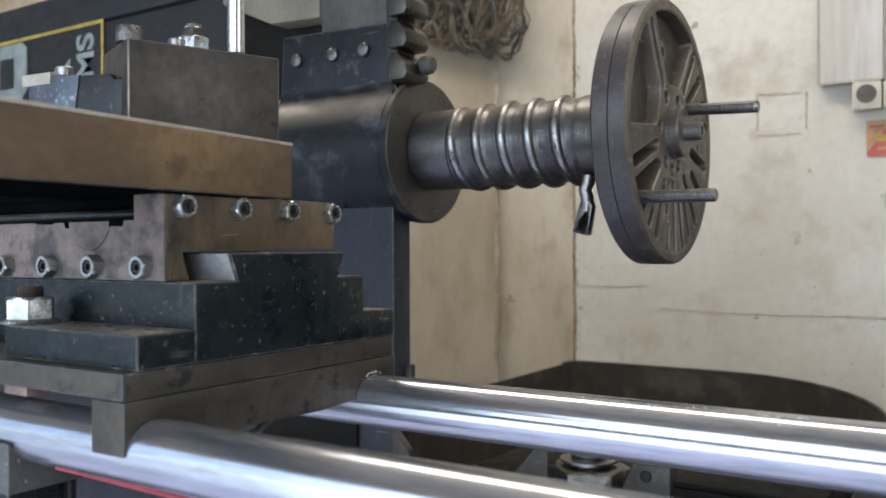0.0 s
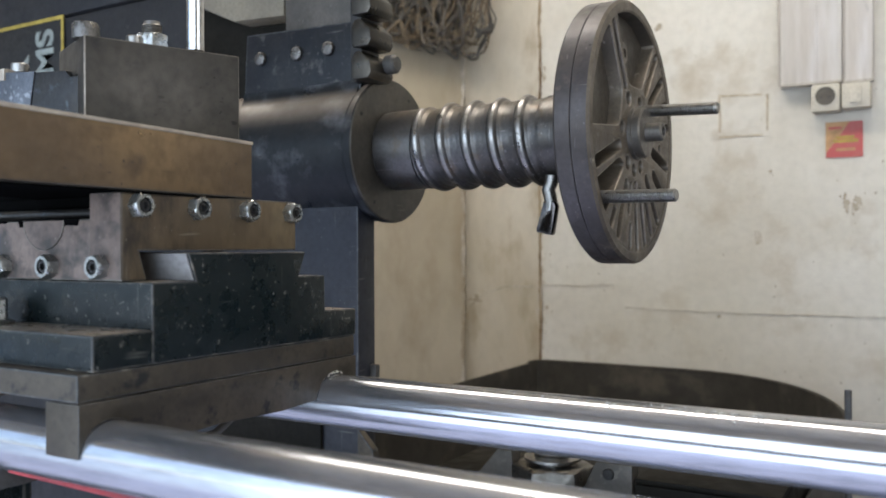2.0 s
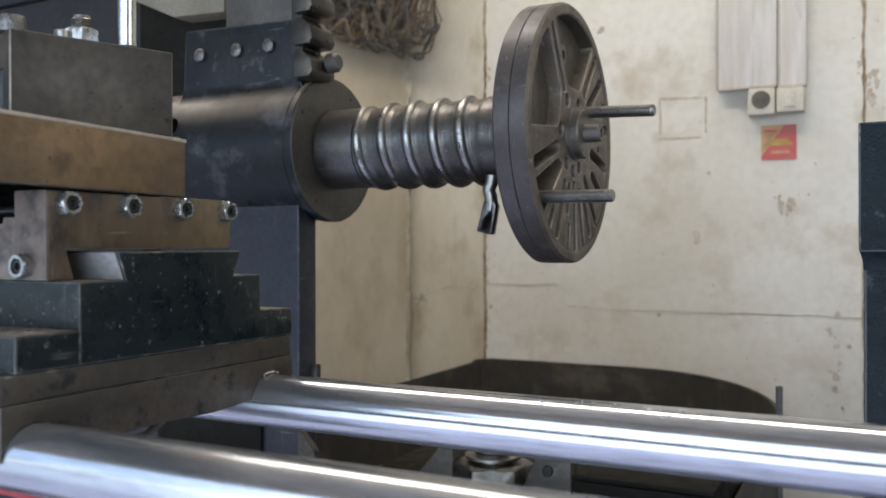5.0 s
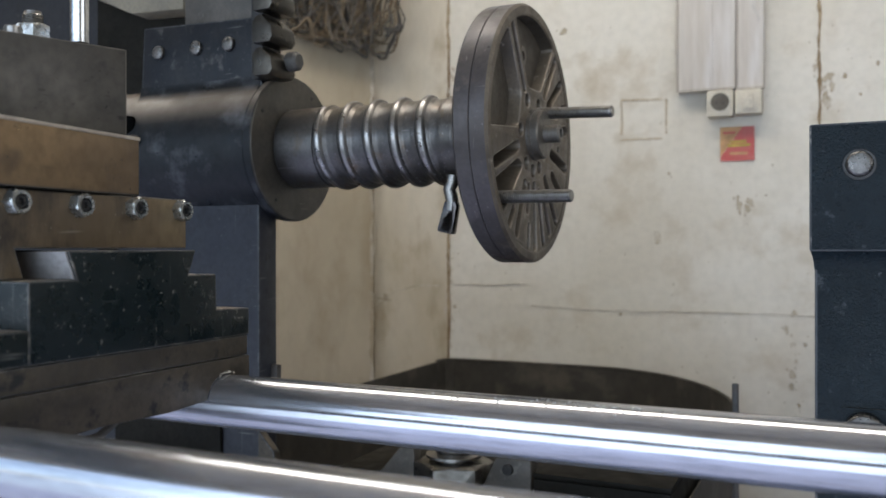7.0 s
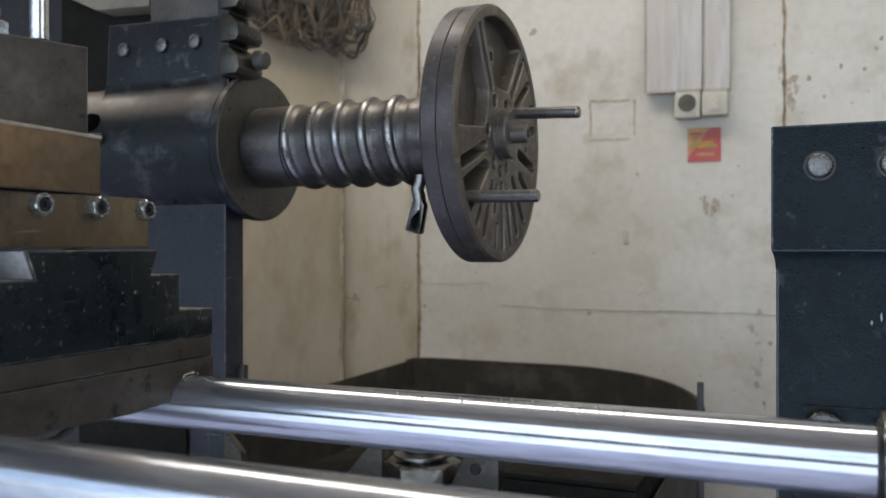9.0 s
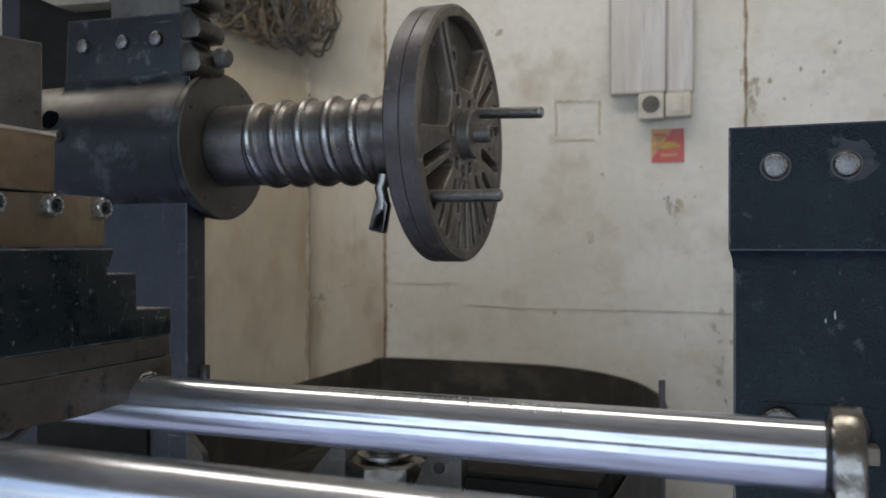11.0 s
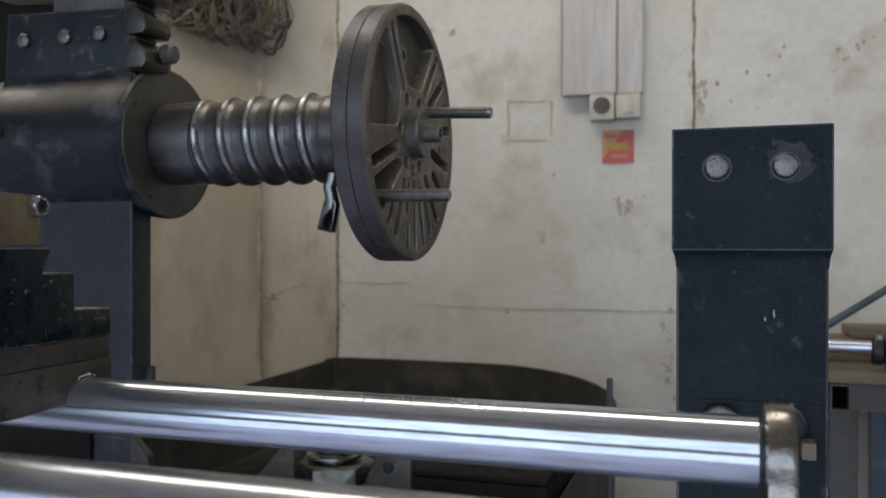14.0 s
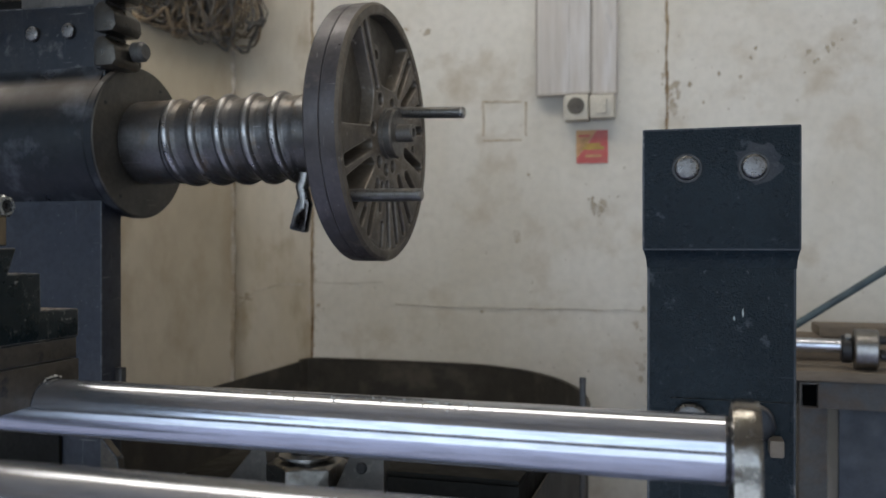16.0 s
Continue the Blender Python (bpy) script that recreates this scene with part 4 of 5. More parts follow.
part("rear_leg", prism(leg, -0.58, -0.55, "x", 0.0006), M_SADDLE, car)
part("under_web", tube([(-0.112, -0.60, -0.2455), (-0.112, -0.575, -0.256), (-0.112, -0.545, -0.2545), (-0.112, -0.528, -0.2455)], 0.0028, 10), M_CAST, car)
part("bronze_pad", box(-0.224, -0.199, -0.655, -0.63, -0.2225, -0.2152, 0.001), mat("bronze_pad", (0.25, 0.17, 0.13), 0.5, 0.3, None, 40, 0.4, 0.1), car, "pinkish bronze pad")

nutw = thing("flange_nut", (-0.2235, -0.637, -0.1788), "zinc plated flange nut on a rusty stud on the carriage", "nut")
part("flange", lathe([(-0.1787, 0.0178), (-0.1774, 0.0184), (-0.1757, 0.0145)], (-0.2235, -0.637, 0), "z", 36), M_ZINC, nutw)
part("hexagon", hex_nut((-0.2235, -0.637, -0.1757), (0, 0, 1), 0.0152, 0.0140, 0.62, 22), M_ZINC, nutw)
part("stud_end", lathe([(-0.172, 0.0078)] + [q for k in range(5) for q in ((-0.1615 + k * 0.0013, 0.0082), (-0.1609 + k * 0.0013, 0.0074))] + [(-0.1548, 0.0068)], (-0.2235, -0.637, 0), "z", 24), M_RUST, nutw, "rusty threaded stud end")

slide = thing("cross_slide", (-0.25, -0.54, -0.15), "brown oiled steel cross slide with a row of lock nuts", "cross slide")
prof = [(-0.619, -0.1505), (-0.619, -0.0964), (-0.4618, -0.0964), (-0.4618, -0.1322), (-0.606, -0.1322), (-0.600, -0.1505)]
part("gib_block", prism(prof, -0.1405, -0.113, "x", 0.0010), M_GIB, slide, "oil-streaked brown gib face")
prof = [(-0.619, -0.1505), (-0.619, -0.1125), (-0.4618, -0.1125), (-0.4618, -0.1322), (-0.606, -0.1322), (-0.600, -0.1505)]
part("front_block", prism(prof, -0.45, -0.1409, "x", 0.0010), M_GREYSTEEL, slide, "dull grey steel front face")
# core and base fill the gap under the slide, coloured as its shade
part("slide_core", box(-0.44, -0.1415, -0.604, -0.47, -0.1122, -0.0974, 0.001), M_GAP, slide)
part("slide_base", box(-0.44, -0.21, -0.600, -0.47, -0.0972, -0.064, 0.001), M_GAP, slide, "base of the top slide, coloured black as shade")
part("screw_cover", rod_bm((-0.44, -0.609, -0.1085), (-0.1418, -0.609, -0.1085), 0.0032, 20), M_SHANK, slide, "dark round screw cover in the gap")
part("front_cover", box(-0.1412, -0.1132, -0.6196, -0.6186, -0.1495, -0.0972, 0.0003), M_GREYSTEEL, slide, "dull grey steel corner face")
disc = [(-0.187 + 0.0205 * math.cos(radians(a)), -0.1130 + 0.0185 * math.sin(radians(a))) for a in range(-180, 1, 9)]
part("scribed_disc", prism(disc, -0.6197, -0.6188, "y"), M_GREYSTEEL, slide, "worn turned half disc in the front face")
part("disc_edge", tube([(x, -0.6196, z) for x, z in disc], 0.0004, 6), M_EDGE3, slide)
# black patch painted for the shade in the edge's notches
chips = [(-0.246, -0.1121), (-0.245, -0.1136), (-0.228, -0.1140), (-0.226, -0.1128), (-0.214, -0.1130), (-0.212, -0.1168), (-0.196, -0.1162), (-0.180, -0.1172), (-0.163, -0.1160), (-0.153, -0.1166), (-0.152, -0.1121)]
part("chipped_edge", prism(chips, -0.6196, -0.6186, "y"), M_GAP, slide, "chipped edge of the gap, its shade painted black")


def lock_nut(at, way, turn, words):
    """A nut with its grub screw and socket."""
    ob = thing("lock_nut", at, words, "nut", "lock nuts on the cross slide")
    w = Vector(way)
    a = Vector(at)
    part("nut", hex_nut(a, w, 0.0079, 0.0074, 0.60, turn), M_ZINC, ob)
    bm = lathe([(0, 0.0043), (0.0058, 0.0043), (0.0066, 0.0036), (0.0066, 0.0023), (0.0042, 0.0021)], (0, 0, 0), "z", 18)
    bmesh.ops.transform(bm, matrix=Matrix.Translation(a) @ w.to_track_quat("Z", "Y").to_matrix().to_4x4(), verts=bm.verts)
    part("grub_screw", bm, M_SCREW, ob, "dark socket grub screw")


for k, y in enumerate((-0.607, -0.5604, -0.5139, -0.469)):
    lock_nut((-0.113, y, -0.1047), (1, 0, 0), 17 * k, "zinc lock nut on the brown gib face")
for k, x in enumerate((-0.131, -0.1797, -0.2285, -0.2794)):
    lock_nut((x, -0.619, -0.1420), (0, -1, 0), 11 + 13 * k, "zinc lock nut on the grey front face")

# ---- compound slide ----
comp = thing("top_slide", (-0.16, -0.62, -0.0965), "brown stained flat steel top slide bar", "top slide")
turn3 = Matrix.Translation((-0.1134, -0.5075, 0)) @ Matrix.Rotation(radians(2.9), 4, "Z")
part("bar", box(-0.11, 0, -0.36, 0, -0.0960, -0.0560, 0.0012, turn3), M_BROWN, comp)
# thin sheet that puts the underside's shade into its colour
part("under_face", box(-0.109, -0.001, -0.359, -0.001, -0.0972, -0.0962, 0, turn3), M_GAP, comp, "underside sheet coloured black as shade")
part("worn_edge", box(-0.1085, 0.0006, -0.3595, 0.0004, -0.0580, -0.0556, 0.0006, turn3), M_INSERT, comp, "bright worn top edge")

# ---- tool post ----
post = thing("tool_post", (-0.17, -0.55, -0.0556), "dark ground steel tool post block turned at an angle", "tool post")
turn21 = Matrix.Translation((-0.178, -0.596, 0)) @ Matrix.Rotation(radians(-21.5), 4, "Z")
outline = [(0, -0.0554), (0, 0.0102), (-0.064, 0.0102), (-0.064, -0.013), (-0.016, -0.013), (-0.016, -0.040), (-0.064, -0.040), (-0.064, -0.0554)]
part("block", prism(outline, 0.0, 0.109, "y", 0.0009, turn21), M_DARKSTEEL, post)
part("corner_edge", box(-0.0010, 0.0003, -0.0003, 0.0010, -0.0550, 0.0098, 0.0003, turn21), M_STUD, post, "bright worn corner")
rod = thing("upright_rod", (-0.1553, -0.5208, 0.0102), "polished upright steel rod on the tool post", "rod")
part("shaft", rod_bm((-0.1553, -0.5208, 0.0100), (-0.1553, -0.5208, 0.17), 0.0062, 28, 0.001), M_ROD, rod)
nut2 = thing("clamp_nut", (-0.1865, -0.5330, 0.0102), "zinc flange nut on a stud on the tool post", "nut")
part("flange", lathe([(0.0103, 0.0132), (0.0117, 0.0138), (0.0132, 0.0118)], (-0.1865, -0.5330, 0), "z", 32), M_ZINC, nut2)
part("hexagon", hex_nut((-0.1865, -0.5330, 0.0130), (0, 0, 1), 0.0122, 0.0108, 0.6, 20), M_ZINC, nut2)
prof = [(0.014, 0.0058)] + [q for k in range(6) for q in ((0.0215 + k * 0.0018, 0.0070), (0.0224 + k * 0.0018, 0.0060))] + [(0.0335, 0.0056)]
part("stud_end", lathe(prof, (-0.1865, -0.5330, 0), "z", 22), M_STUD, nut2)
for x, y, r, h, words in ((-0.1775, -0.596, 0.0088, 0.0110, "dark socket head cap screw on the tool post"), (-0.1725, -0.5600, 0.0058, 0.0055, "small dark cap screw on the tool post")):
    ob = thing("cap_screw", (x, y, 0.0102), words, "screw", "screws on the tool post")
    dx, dy = (-0.012, 0.010) if r > 0.008 else (0, 0)
    part("head", lathe([(0.0101, r), (0.0101 + h * 0.85, r), (0.0101 + h, r * 0.9), (0.0101 + h, r * 0.5), (0.0101 + h * 0.5, r * 0.48)], (x + dx, y + dy, 0), "z", 28), M_BOLT if r > 0.008 else M_STUD, ob)

tool = thing("cutting_tool", (-0.25, -0.59, -0.0554), "grey steel tool holder with a pale carbide insert", "cutting tool")
turn_t = Matrix.Translation((-0.197, -0.588, 0)) @ Matrix.Rotation(radians(5), 4, "Z")
part("shank", prism([(0.004, -0.0398), (0.004, -0.0135), (-0.006, -0.0135), (-0.011, -0.009), (-0.040, -0.0075), (-0.046, -0.0398)], 0.0, 0.026, "y", 0.0009, turn_t), M_SHANK, tool)
part("nose", prism([(-0.0465, -0.0398), (-0.0405, -0.0070), (-0.096, -0.0030), (-0.093, -0.0398)], -0.0006, 0.0264, "y", 0.0009, turn_t), M_NOSE, tool, "bright grey ground nose")
part("insert", box(-0.101, -0.070, -0.0016, 0.018, -0.0108, -0.0022, 0.0006, turn_t), M_INSERT, tool, "pale carbide insert")
part("clamp_screw", lathe([(-0.003, 0.0062), (0.0028, 0.0062), (0.0036, 0.0054), (0.0036, 0.003), (0.001, 0.0028)], tuple(turn_t @ Vector((-0.071, 0.012, 0))), "z", 24), M_STUD, tool)

# ---- rail support and red reflection strip below ----
sup = thing("rail_support", (-0.30, -0.64, -0.33), "grey cast support block under the front rail", "support")
part("block", prism([(-0.664, -0.2505), (-0.664, -0.2830), (-0.600, -0.2830), (-0.600, -0.262), (-0.6185, -0.2555), (-0.642, -0.2680), (-0.658, -0.2560)], -0.36, -0.204, "x", 0.0015), M_CAST, sup)
part("pedestal", box(-0.36, -0.22, -0.655, -0.606, -0.60, -0.2835, 0.002), M_BLACK, sup)
# added tube that draws a red reflection on the rail's lower edge
hose = part("red_reflection_strip", tube([(-0.172 + 0.03 * k, -0.6520, -0.2632 - 0.0004 * min(k, 4)) for k in range(18)], 0.0014, 10), M_RED_REFLECTION)
tagged(hose, "thin red strip standing in for a red reflection along the front rail", "hose")

# ---- chip pan behind the rails ----
pan_line = [(-0.655, -0.14), (-0.655, 1.11), (-0.650, 1.145), (-0.625, 1.163), (-0.45, 1.17), (-0.25, 1.168)]
pan_line += [(-0.25 + 0.408 * math.sin(radians(a)), 0.60 + 0.568 * math.cos(radians(a))) for a in range(8, 91, 6)]
pan_line += [(0.160, 0.35), (0.160, -0.14)]
pan = thing("chip_pan", (-0.25, 0.5, -Z), "sooty brown steel chip pan behind the machine", "chip pan")


def shell(line, z0, z1, thick):
    """An upright closed sheet of some thickness along a line in plan."""
    bm = bmesh.new()
    c = Vector((-0.25, 0.5))
    n = len(line)
    cols = []
    for i, (x, y) in enumerate(line):
        a, b = Vector(line[i - 1]), Vector(line[(i + 1) % n])
        d = (b - a).normalized()
        o = Vector((d.y, -d.x))
        if o.dot(c - Vector((x, y))) < 0:
            o = -o
        q = Vector((x, y)) + o * thick
        cols.append([bm.verts.new((x, y, z0)), bm.verts.new((x, y, z1)), bm.verts.new((q.x, q.y, z1)), bm.verts.new((q.x, q.y, z0))])
    for i in range(n):
        p, q = cols[i], cols[(i + 1) % n]
        for k in range(4):
            bm.faces.new((p[k], p[(k + 1) % 4], q[(k + 1) % 4], q[k]))
    return bm


part("side", shell(pan_line, -Z, -0.438, 0.003), M_PAN, pan)
part("rolled_rim", tube([(x, y, -0.437) for x, y in pan_line[1:-1]], 0.0045, 10), M_PAN, pan)
part("pan_bottom", prism([(x * 0.995, y * 0.995) for x, y in pan_line], -0.80, -0.79, "z"), M_PAN, pan)
pipe = part("upright_pipe", rod_bm((0.196, 0.26, -Z), (0.196, 0.26, -0.317), 0.0045, 20), M_BEAM)
tagged(pipe, "thin dark upright steel pipe beside the chip pan", "pipe")

# ---- base casting with the large nut between the rails ----
base = thing("bed_casting", (-0.12, 0.05, -Z), "worn cast bed bracket with two ribs", "casting")
# foot coloured much darker than the ribs
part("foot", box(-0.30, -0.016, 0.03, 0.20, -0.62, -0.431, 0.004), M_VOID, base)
part("left_rib", prism([(-0.262, -0.47), (-0.196, -0.392), (-0.176, -0.392), (-0.168, -0.47)], 0.03, 0.055, "y", 0.003), M_ARM, base)
part("right_rib", prism([(-0.098, -0.47), (-0.062, -0.392), (-0.016, -0.392), (-0.016, -0.47)], 0.03, 0.055, "y", 0.003), M_ARM, base)
part("peg", rod_bm((-0.045, 0.034, -0.405), (-0.045, 0.026, -0.405), 0.007, 16), M_SCREW, base)
big = thing("hexagon_nut", (-0.125, 0.045, -0.455), "large dull steel hexagon nut on a threaded bolt", "nut")
part("nut", hex_nut((-0.125, 0.045, -0.4305), (0, 0, 1), 0.052, 0.026, 0.48, 24), M_NUT, big)
part("bolt_end", lathe([(-0.43, 0.022), (-0.400, 0.022), (-0.399, 0.036), (-0.396, 0.036), (-0.394, 0.022), (-0.391, 0.0235), (-0.388, 0.022), (-0.385, 0.0235), (-0.381, 0.021)], (-0.125, 0.045, 0), "z", 36), M_STUD, big)
blk = thing("gear_box", (0.06, -0.02, -Z), "black machine box between the rails and the chip pan", "machine box")
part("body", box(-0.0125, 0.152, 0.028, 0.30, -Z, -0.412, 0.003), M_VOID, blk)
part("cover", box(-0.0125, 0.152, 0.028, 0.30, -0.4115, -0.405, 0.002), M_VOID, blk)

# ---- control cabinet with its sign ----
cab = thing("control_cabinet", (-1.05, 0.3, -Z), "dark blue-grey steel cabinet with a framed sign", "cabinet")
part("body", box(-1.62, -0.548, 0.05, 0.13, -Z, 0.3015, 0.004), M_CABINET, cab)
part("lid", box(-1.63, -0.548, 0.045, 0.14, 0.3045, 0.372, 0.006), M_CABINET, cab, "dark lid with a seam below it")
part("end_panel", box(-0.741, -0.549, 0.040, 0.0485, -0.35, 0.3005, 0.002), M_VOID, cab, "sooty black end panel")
part("hood", prism([(-0.735, 0.262), (-0.630, 0.216), (-0.530, 0.211), (-0.530, 0.45), (-0.735, 0.45)], 0.0, 0.042, "y", 0.004), M_HOOD, cab, "cream painted hood")
sign = part("sign_board", box(-1.55, -1.106, 0.0465, 0.0498, 0.10, 0.306, 0.001), M_PLATE, cab, "black sign board with a yellow frame")
part("yellow_border", box(-1.55, -1.106, 0.0445, 0.0463, 0.299, 0.306, 0.0006), M_YELLOW, sign)
part("yellow_border", box(-1.1125, -1.106, 0.0445, 0.0463, 0.10, 0.2985, 0.0006), M_YELLOW, sign)
part("pale_emblem", prism([(-1.475, 0.175), (-1.38, 0.175), (-1.357, 0.20), (-1.357, 0.285), (-1.375, 0.305 - 0.008), (-1.475, 0.305 - 0.008)], 0.0440, 0.0462, "y", 0.0015), M_PALE, sign, "pale rounded emblem shape")
part("dark_slot", box(-1.452, -1.402, 0.0428, 0.0438, 0.205, 0.268, 0.0004), M_PLATE, sign)


def lettering(words, x, z, size):
    """Raised letters that run upwards on the sign's face."""
    data = bpy.data.curves.new("letters", "FONT")
    data.body, data.size, data.extrude, data.offset = words, size, 0.0008, size * 0.028
    ob = bpy.data.objects.new("letters", data)
    me = bpy.data.meshes.new_from_object(ob)
    bm = bmesh.new()
    bm.from_mesh(me)
    bmesh.ops.transform(bm, matrix=Matrix(((0, -1, 0, x), (0, 0, -1, 0.0452), (1, 0, 0, z), (0, 0, 0, 1))), verts=bm.verts)
    bpy.data.objects.remove(ob)
    bpy.data.curves.remove(data)
    bpy.data.meshes.remove(me)
    return bm


part("lettering", lettering("EMS", -1.138, 0.160, 0.072), M_PALE, sign, "pale upright capital letters")
part("lettering", lettering("R", -1.2125, 0.196, 0.072), M_PALE, sign, "pale upright capital letter")

# ---- wall fittings ----
for x0, x1, z0, words in ((-0.035, 0.1000, 0.243, "wide grimy plastic cable trunking on the wall"), (0.1030, 0.163, 0.240, "narrow grimy plastic cable trunking on the wall")):
    ob = thing("cable_trunking", ((x0 + x1) / 2, 1.198, z0), words, "trunking", "trunking on the wall")
    part("channel", box(x0, x1, 1.165, 1.199, z0, 2.0, 0.003), M_TRUNK, ob)
    # strips that draw the shadow line in colour
    part("shadow_edge", box(x0 - 0.001, x0 + 0.004, 1.1636, 1.1662, z0 - 0.001, 2.0, 0.001), M_SHADELINE, ob, "edge strip coloured as a shadow line")
    part("bottom_lip", box(x0 + 0.0045, x1, 1.1636, 1.1662, z0 - 0.001, z0 + 0.004, 0.001), M_SHADELINE, ob, "edge strip coloured as a shadow line")
    if x1 - x0 > 0.1:
        part("cover_lip", box(x0 + 0.078, x0 + 0.084, 1.162, 1.1648, z0 + 0.005, 2.0, 0.001), M_TRUNK, ob)
    else:
        part("peeling_tape", prism([(x0 + 0.013, 0.50), (x0 + 0.030, 0.44), (x0 + 0.049, 0.392), (x0 + 0.052, 0.400), (x0 + 0.036, 0.452), (x0 + 0.022, 0.50)], 1.1625, 1.1648, "y"), M_FILM, ob, "white strip of peeling tape")
for x0, x1, z0, z1, holes in ((0.036, 0.0965, 0.177, 0.240, True), (0.0995, 0.159, 0.180, 0.2375, False)):
    ob = thing("wall_socket", ((x0 + x1) / 2, 1.198, z0), "yellowed plastic power socket on the wall" if holes else "yellowed plastic switch box beside the socket", "socket" if holes else "switch")
    part("case", box(x0, x1, 1.155, 1.199, z0, z1, 0.005), M_PLASTIC, ob)
    cx, cz = (x0 + x1) / 2, (z0 + z1) / 2
    if holes:
        # raised ring, coloured dark as the shaded inside of the well
        part("recess", lathe([(1.1555, 0.021), (1.1530, 0.021), (1.1530, 0.0185), (1.1545, 0.018)], (cx, 0, cz + 0.003), "y", 32), M_WELL, ob, "shaded round socket well")
        for dx in (-0.008, 0.008):
            part("pin_hole", rod_bm((cx + dx, 1.1530, cz), (cx + dx, 1.1518, cz), 0.0035, 14), M_DARKHOLE, ob)
    else:
        part("rocker", box(cx - 0.012, cx + 0.012, 1.150, 1.1548, cz - 0.018, cz + 0.018, 0.002), M_PLASTIC, ob)
st = thing("warning_sticker", (0.10, 1.1985, 0.074), "faded red and orange square warning sticker on the wall", "sticker")
part("red_sheet", prism([(0.062, 0.0745), (0.140, 0.0735), (0.1395, 0.1555), (0.1130, 0.1557), (0.0625, 0.0850)], 1.1970, 1.1985, "y"), M_RED, st)
part("orange_corner", prism([(0.0619, 0.0855), (0.1125, 0.1558), (0.0615, 0.1565)], 1.1970, 1.1985, "y"), M_ORANGE, st)
for z, h, a, b, ink in ((0.1395, 0.0055, 0.068, 0.096, M_RED), (0.117, 0.006, 0.084, 0.122, M_YELLOW), (0.108, 0.007, 0.078, 0.130, M_YELLOW), (0.089, 0.006, 0.084, 0.124, M_ORANGE)):
    part("faded_bar", box(a, b, 1.1962, 1.1968, z, z + h, 0), ink, st)

# ---- bundle of cables hung on the wall ----
wires = thing("cable_bundle", (-1.0, 1.1, 0.40), "tangled bundle of dusty cables hung on the wall", "cables")
rng = random.Random(12)


def sag(x):
    """The lowest the bundle hangs at x."""
    return 0.392 + (0.55 * (-0.885 - x) ** 1.15 if x < -0.885 else 0.30 * max(0.0, x + 0.83))


for k in range(120):
    r = rng.choice((0.0011, 0.0015, 0.0015, 0.0020, 0.0028, 0.0044))
    y0, wob = rng.uniform(1.05, 1.125), rng.uniform(0, 6.28)
    pts = []
    if k % 5 < 3:
        # loops that hang down
        cx, half = rng.uniform(-1.13, -0.82), rng.uniform(0.02, 0.11)
        low, lean = sag(cx) + rng.uniform(0.0, 0.16) ** 1.2, rng.uniform(-0.08, 0.08)
        for i in range(30):
            a = math.pi * (1.0 + i / 29)
            lift = 1 + math.sin(a)
            z = low + (0.75 - low) * lift ** 1.4 + 0.008 * math.sin(7 * a + wob)
            pts.append((cx + half * math.cos(a) + lean * lift + 0.010 * math.sin(5 * a + wob), y0 + 0.018 * math.sin(3 * a + k), z))
    else:
        # coils and loose ends across them
        cx, cz = rng.uniform(-1.10, -0.83), rng.uniform(0.46, 0.66)
        rx, rz, a0, span = rng.uniform(0.03, 0.13), rng.uniform(0.02, 0.10), rng.uniform(0, 6.28), rng.uniform(2.0, 7.0)
        for i in range(30):
            a = a0 + span * i / 29
            pts.append((cx + rx * math.cos(a) + 0.015 * math.sin(2.3 * a + wob), y0 - 0.012 + 0.02 * math.sin(1.7 * a + k), cz + rz * math.sin(a) + 0.015 * math.sin(3.1 * a + k)))
    pts = [(min(x, -0.757 - 0.012 * math.sin(40 * z + k)), y, max(z, sag(x) + 0.004 * math.sin(30 * x + k))) for x, y, z in pts]
    part("cable", tube(pts, r, 8), rng.choice((M_CABLE, M_CABLE, M_CABLE, M_CABLE2, M_CABLE2, M_CABLE3, M_CABLE4)), wires)
for dx, dz, tilt in ((0.0, 0.0, 0.3), (-0.006, 0.010, -0.4), (-0.004, -0.012, 0.9)):
    part("loose_end", rod_bm((-0.790 + dx, 1.08, 0.452 + dz), (-0.738 + dx, 1.075, 0.452 + dz + 0.03 * tilt), 0.0055, 12), M_CABLE, wires)
part("hook", rod_bm((-1.0, 1.0, 0.70), (-1.0, 1.2, 0.72), 0.008, 14), M_RUST, wires)

# ---- bench beyond the right column ----
bench = thing("work_bench", (1.1, 0.95, -Z), "grimy steel framed work bench with a plank top", "bench")
for k in range(4):
    part("plank", box(0.500, 2.2, 0.735 + 0.115 * k, 0.845 + 0.115 * k, -0.379, -0.360, 0.003), M_WOOD, bench)
bm = bmesh.new()
for z0, z1, y0, y1 in ((-0.384, -0.381, 0.75, 0.80), (-0.430, -0.427, 0.75, 0.80), (-0.427, -0.384, 0.75, 0.753), (-0.427, -0.384, 0.797, 0.80)):
    add_box(bm, 0.532, 2.1, y0, y1, z0, z1)
part("front_beam", bm, M_BEAM, bench, "rectangular steel tube beam with an open end")
bm = bmesh.new()
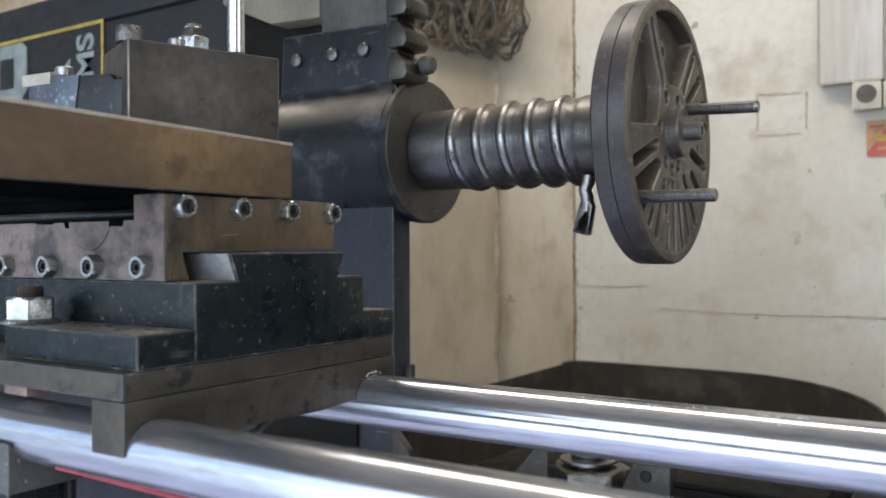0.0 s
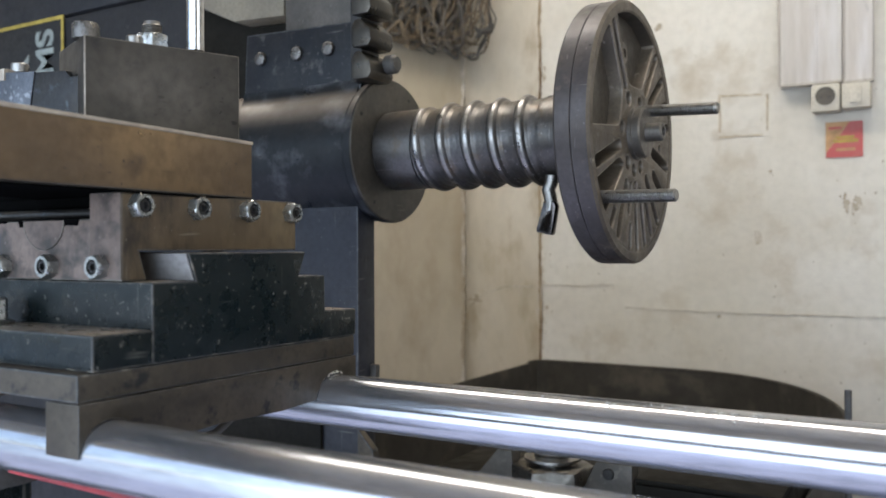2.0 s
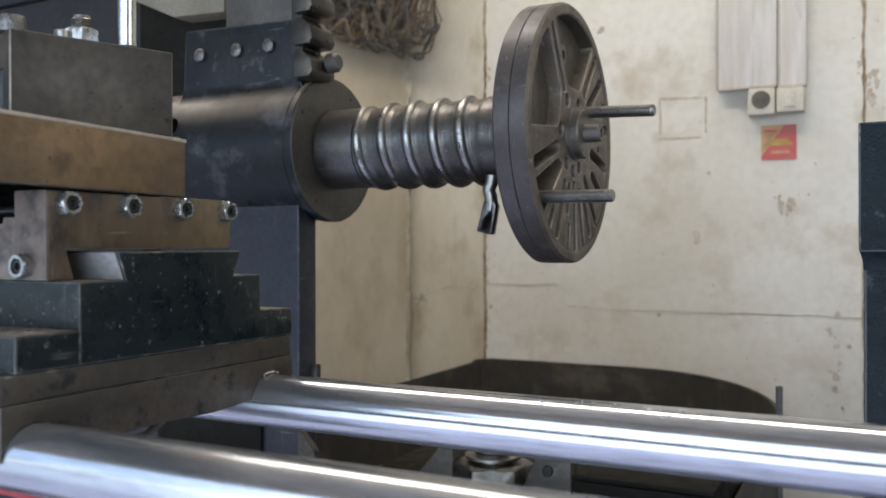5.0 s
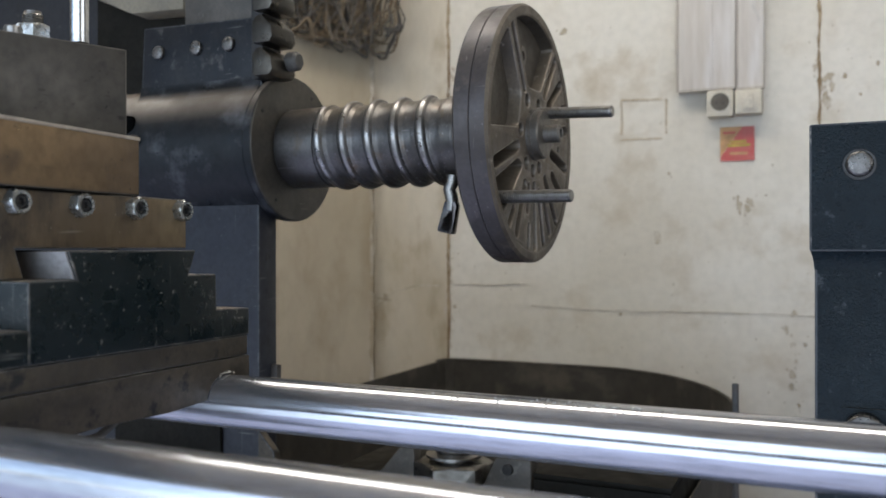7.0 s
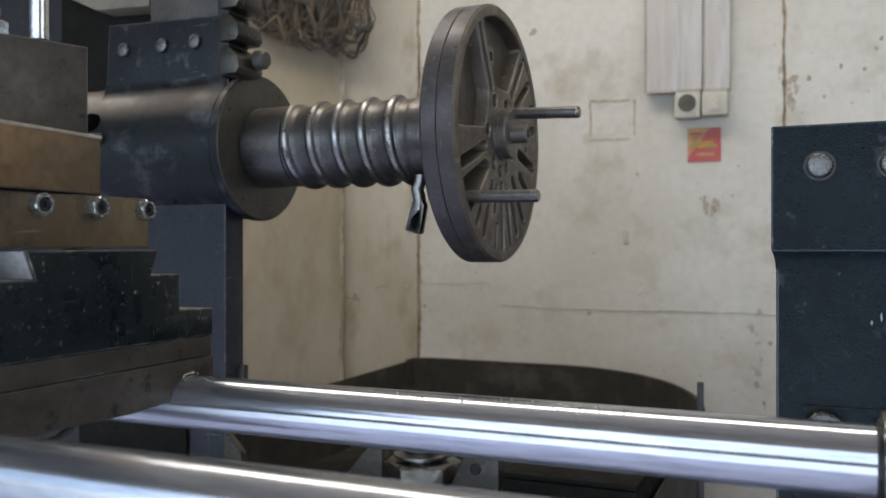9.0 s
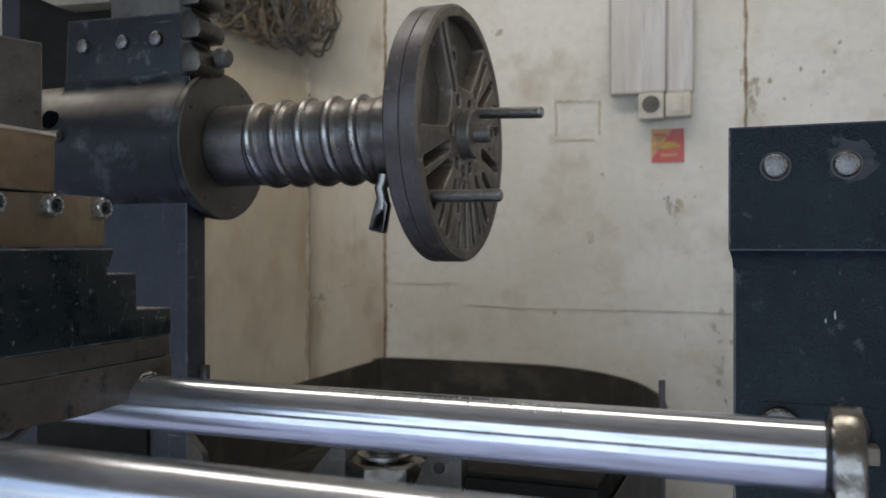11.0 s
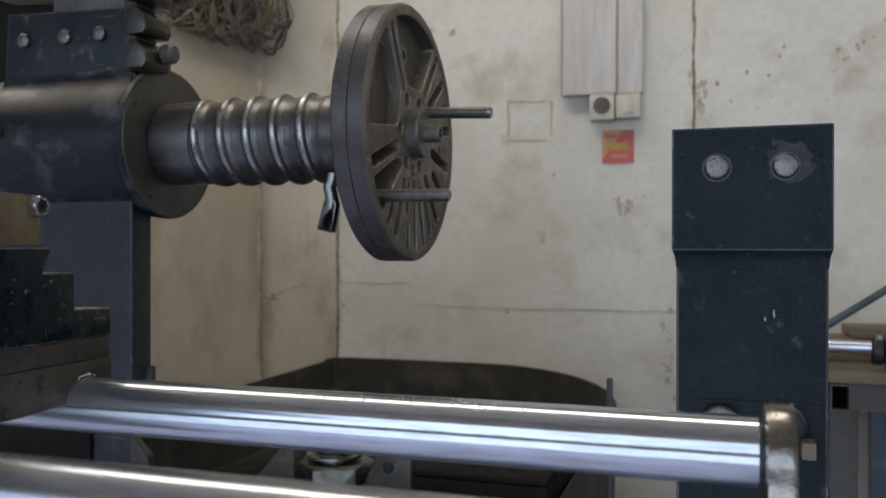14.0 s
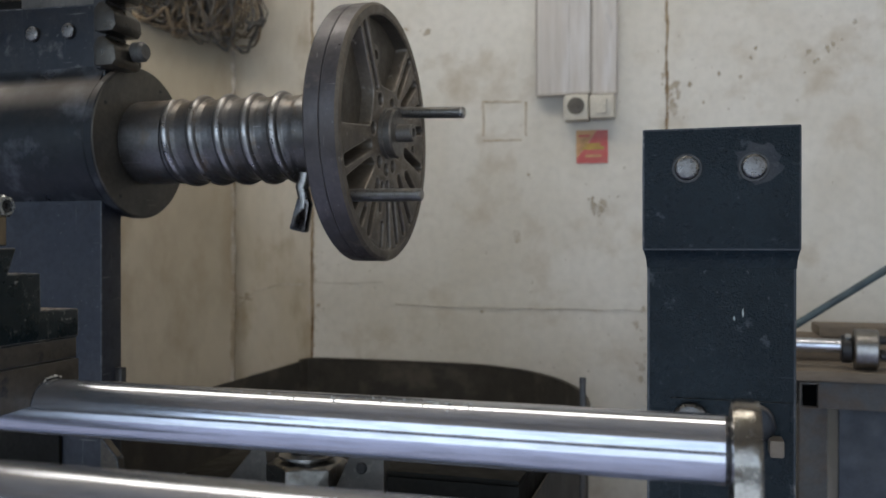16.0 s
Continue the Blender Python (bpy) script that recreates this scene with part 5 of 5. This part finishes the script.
for z0, z1, x0, x1 in ((-0.384, -0.381, 0.532, 0.566), (-0.430, -0.427, 0.532, 0.566), (-0.427, -0.384, 0.532, 0.535), (-0.427, -0.384, 0.563, 0.566)):
    add_box(bm, x0, x1, 0.735, 0.749, z0, z1)
part("tube_end", bm, M_BEAM, bench)
# black sheet painted for the shade inside the tube
part("tube_inside", box(0.536, 0.562, 0.7475, 0.7495, -0.426, -0.385, 0), M_GAP, bench)
for x in (0.535, 1.9):
    part("leg", box(x, x + 0.05, 0.78, 0.83, -Z, -0.431, 0.003), M_BEAM, bench)
part("panel", box(0.607, 1.5, 0.80, 0.815, -1.0, -0.431, 0.002), M_PANEL, bench, "dark blue-grey sheet panel")
for x0, x1, y0, y1, z0, words in ((0.49, 1.4, 0.90, 1.02, -0.3595, "grimy loose board on the bench"), (0.53, 1.3, 0.92, 1.05, -0.338, "grimy loose board on the stack"), (0.59, 1.5, 0.93, 1.06, -0.316, "short dark board on top of the stack")):
    tagged(part("loose_board", box(x0, x1, y0, y1, z0, z0 + 0.0205, 0.002), M_WOOD), words, "board", "boards on the bench")
mand = thing("mandrel", (0.6, 0.8, -0.36), "bright steel mandrel with a jawed chuck lying on the bench", "mandrel")
part("shaft", rod_bm((0.46, 0.79, -0.317), (0.612, 0.775, -0.317), 0.0125, 40), M_CHROME, mand)
part("collar", rod_bm((0.606, 0.776, -0.322), (0.626, 0.774, -0.322), 0.026, 40, 0.003), M_SCREW, mand)
part("chuck", rod_bm((0.628, 0.774, -0.3215), (0.668, 0.770, -0.3215), 0.037, 48, 0.003), M_STUD, mand)
for a in (90, 210, 330):
    part("jaw", rod_bm((0.669, 0.770 + 0.018 * math.cos(radians(a)), -0.3215 + 0.018 * math.sin(radians(a))), (0.682, 0.769 + 0.018 * math.cos(radians(a)), -0.3215 + 0.018 * math.sin(radians(a))), 0.008, 12), M_SCREW, mand)
part("set_screw", rod_bm((0.616, 0.762, -0.302), (0.616, 0.757, -0.295), 0.006, 14), M_ZINC, mand)
hose2 = part("teal_pipe", tube([(0.36 + 0.065 * k, 0.86, -0.409 + 0.0445 * k) for k in range(9)], 0.0075, 14), M_PIPE)
tagged(hose2, "teal painted pipe leaning against the bench", "pipe")
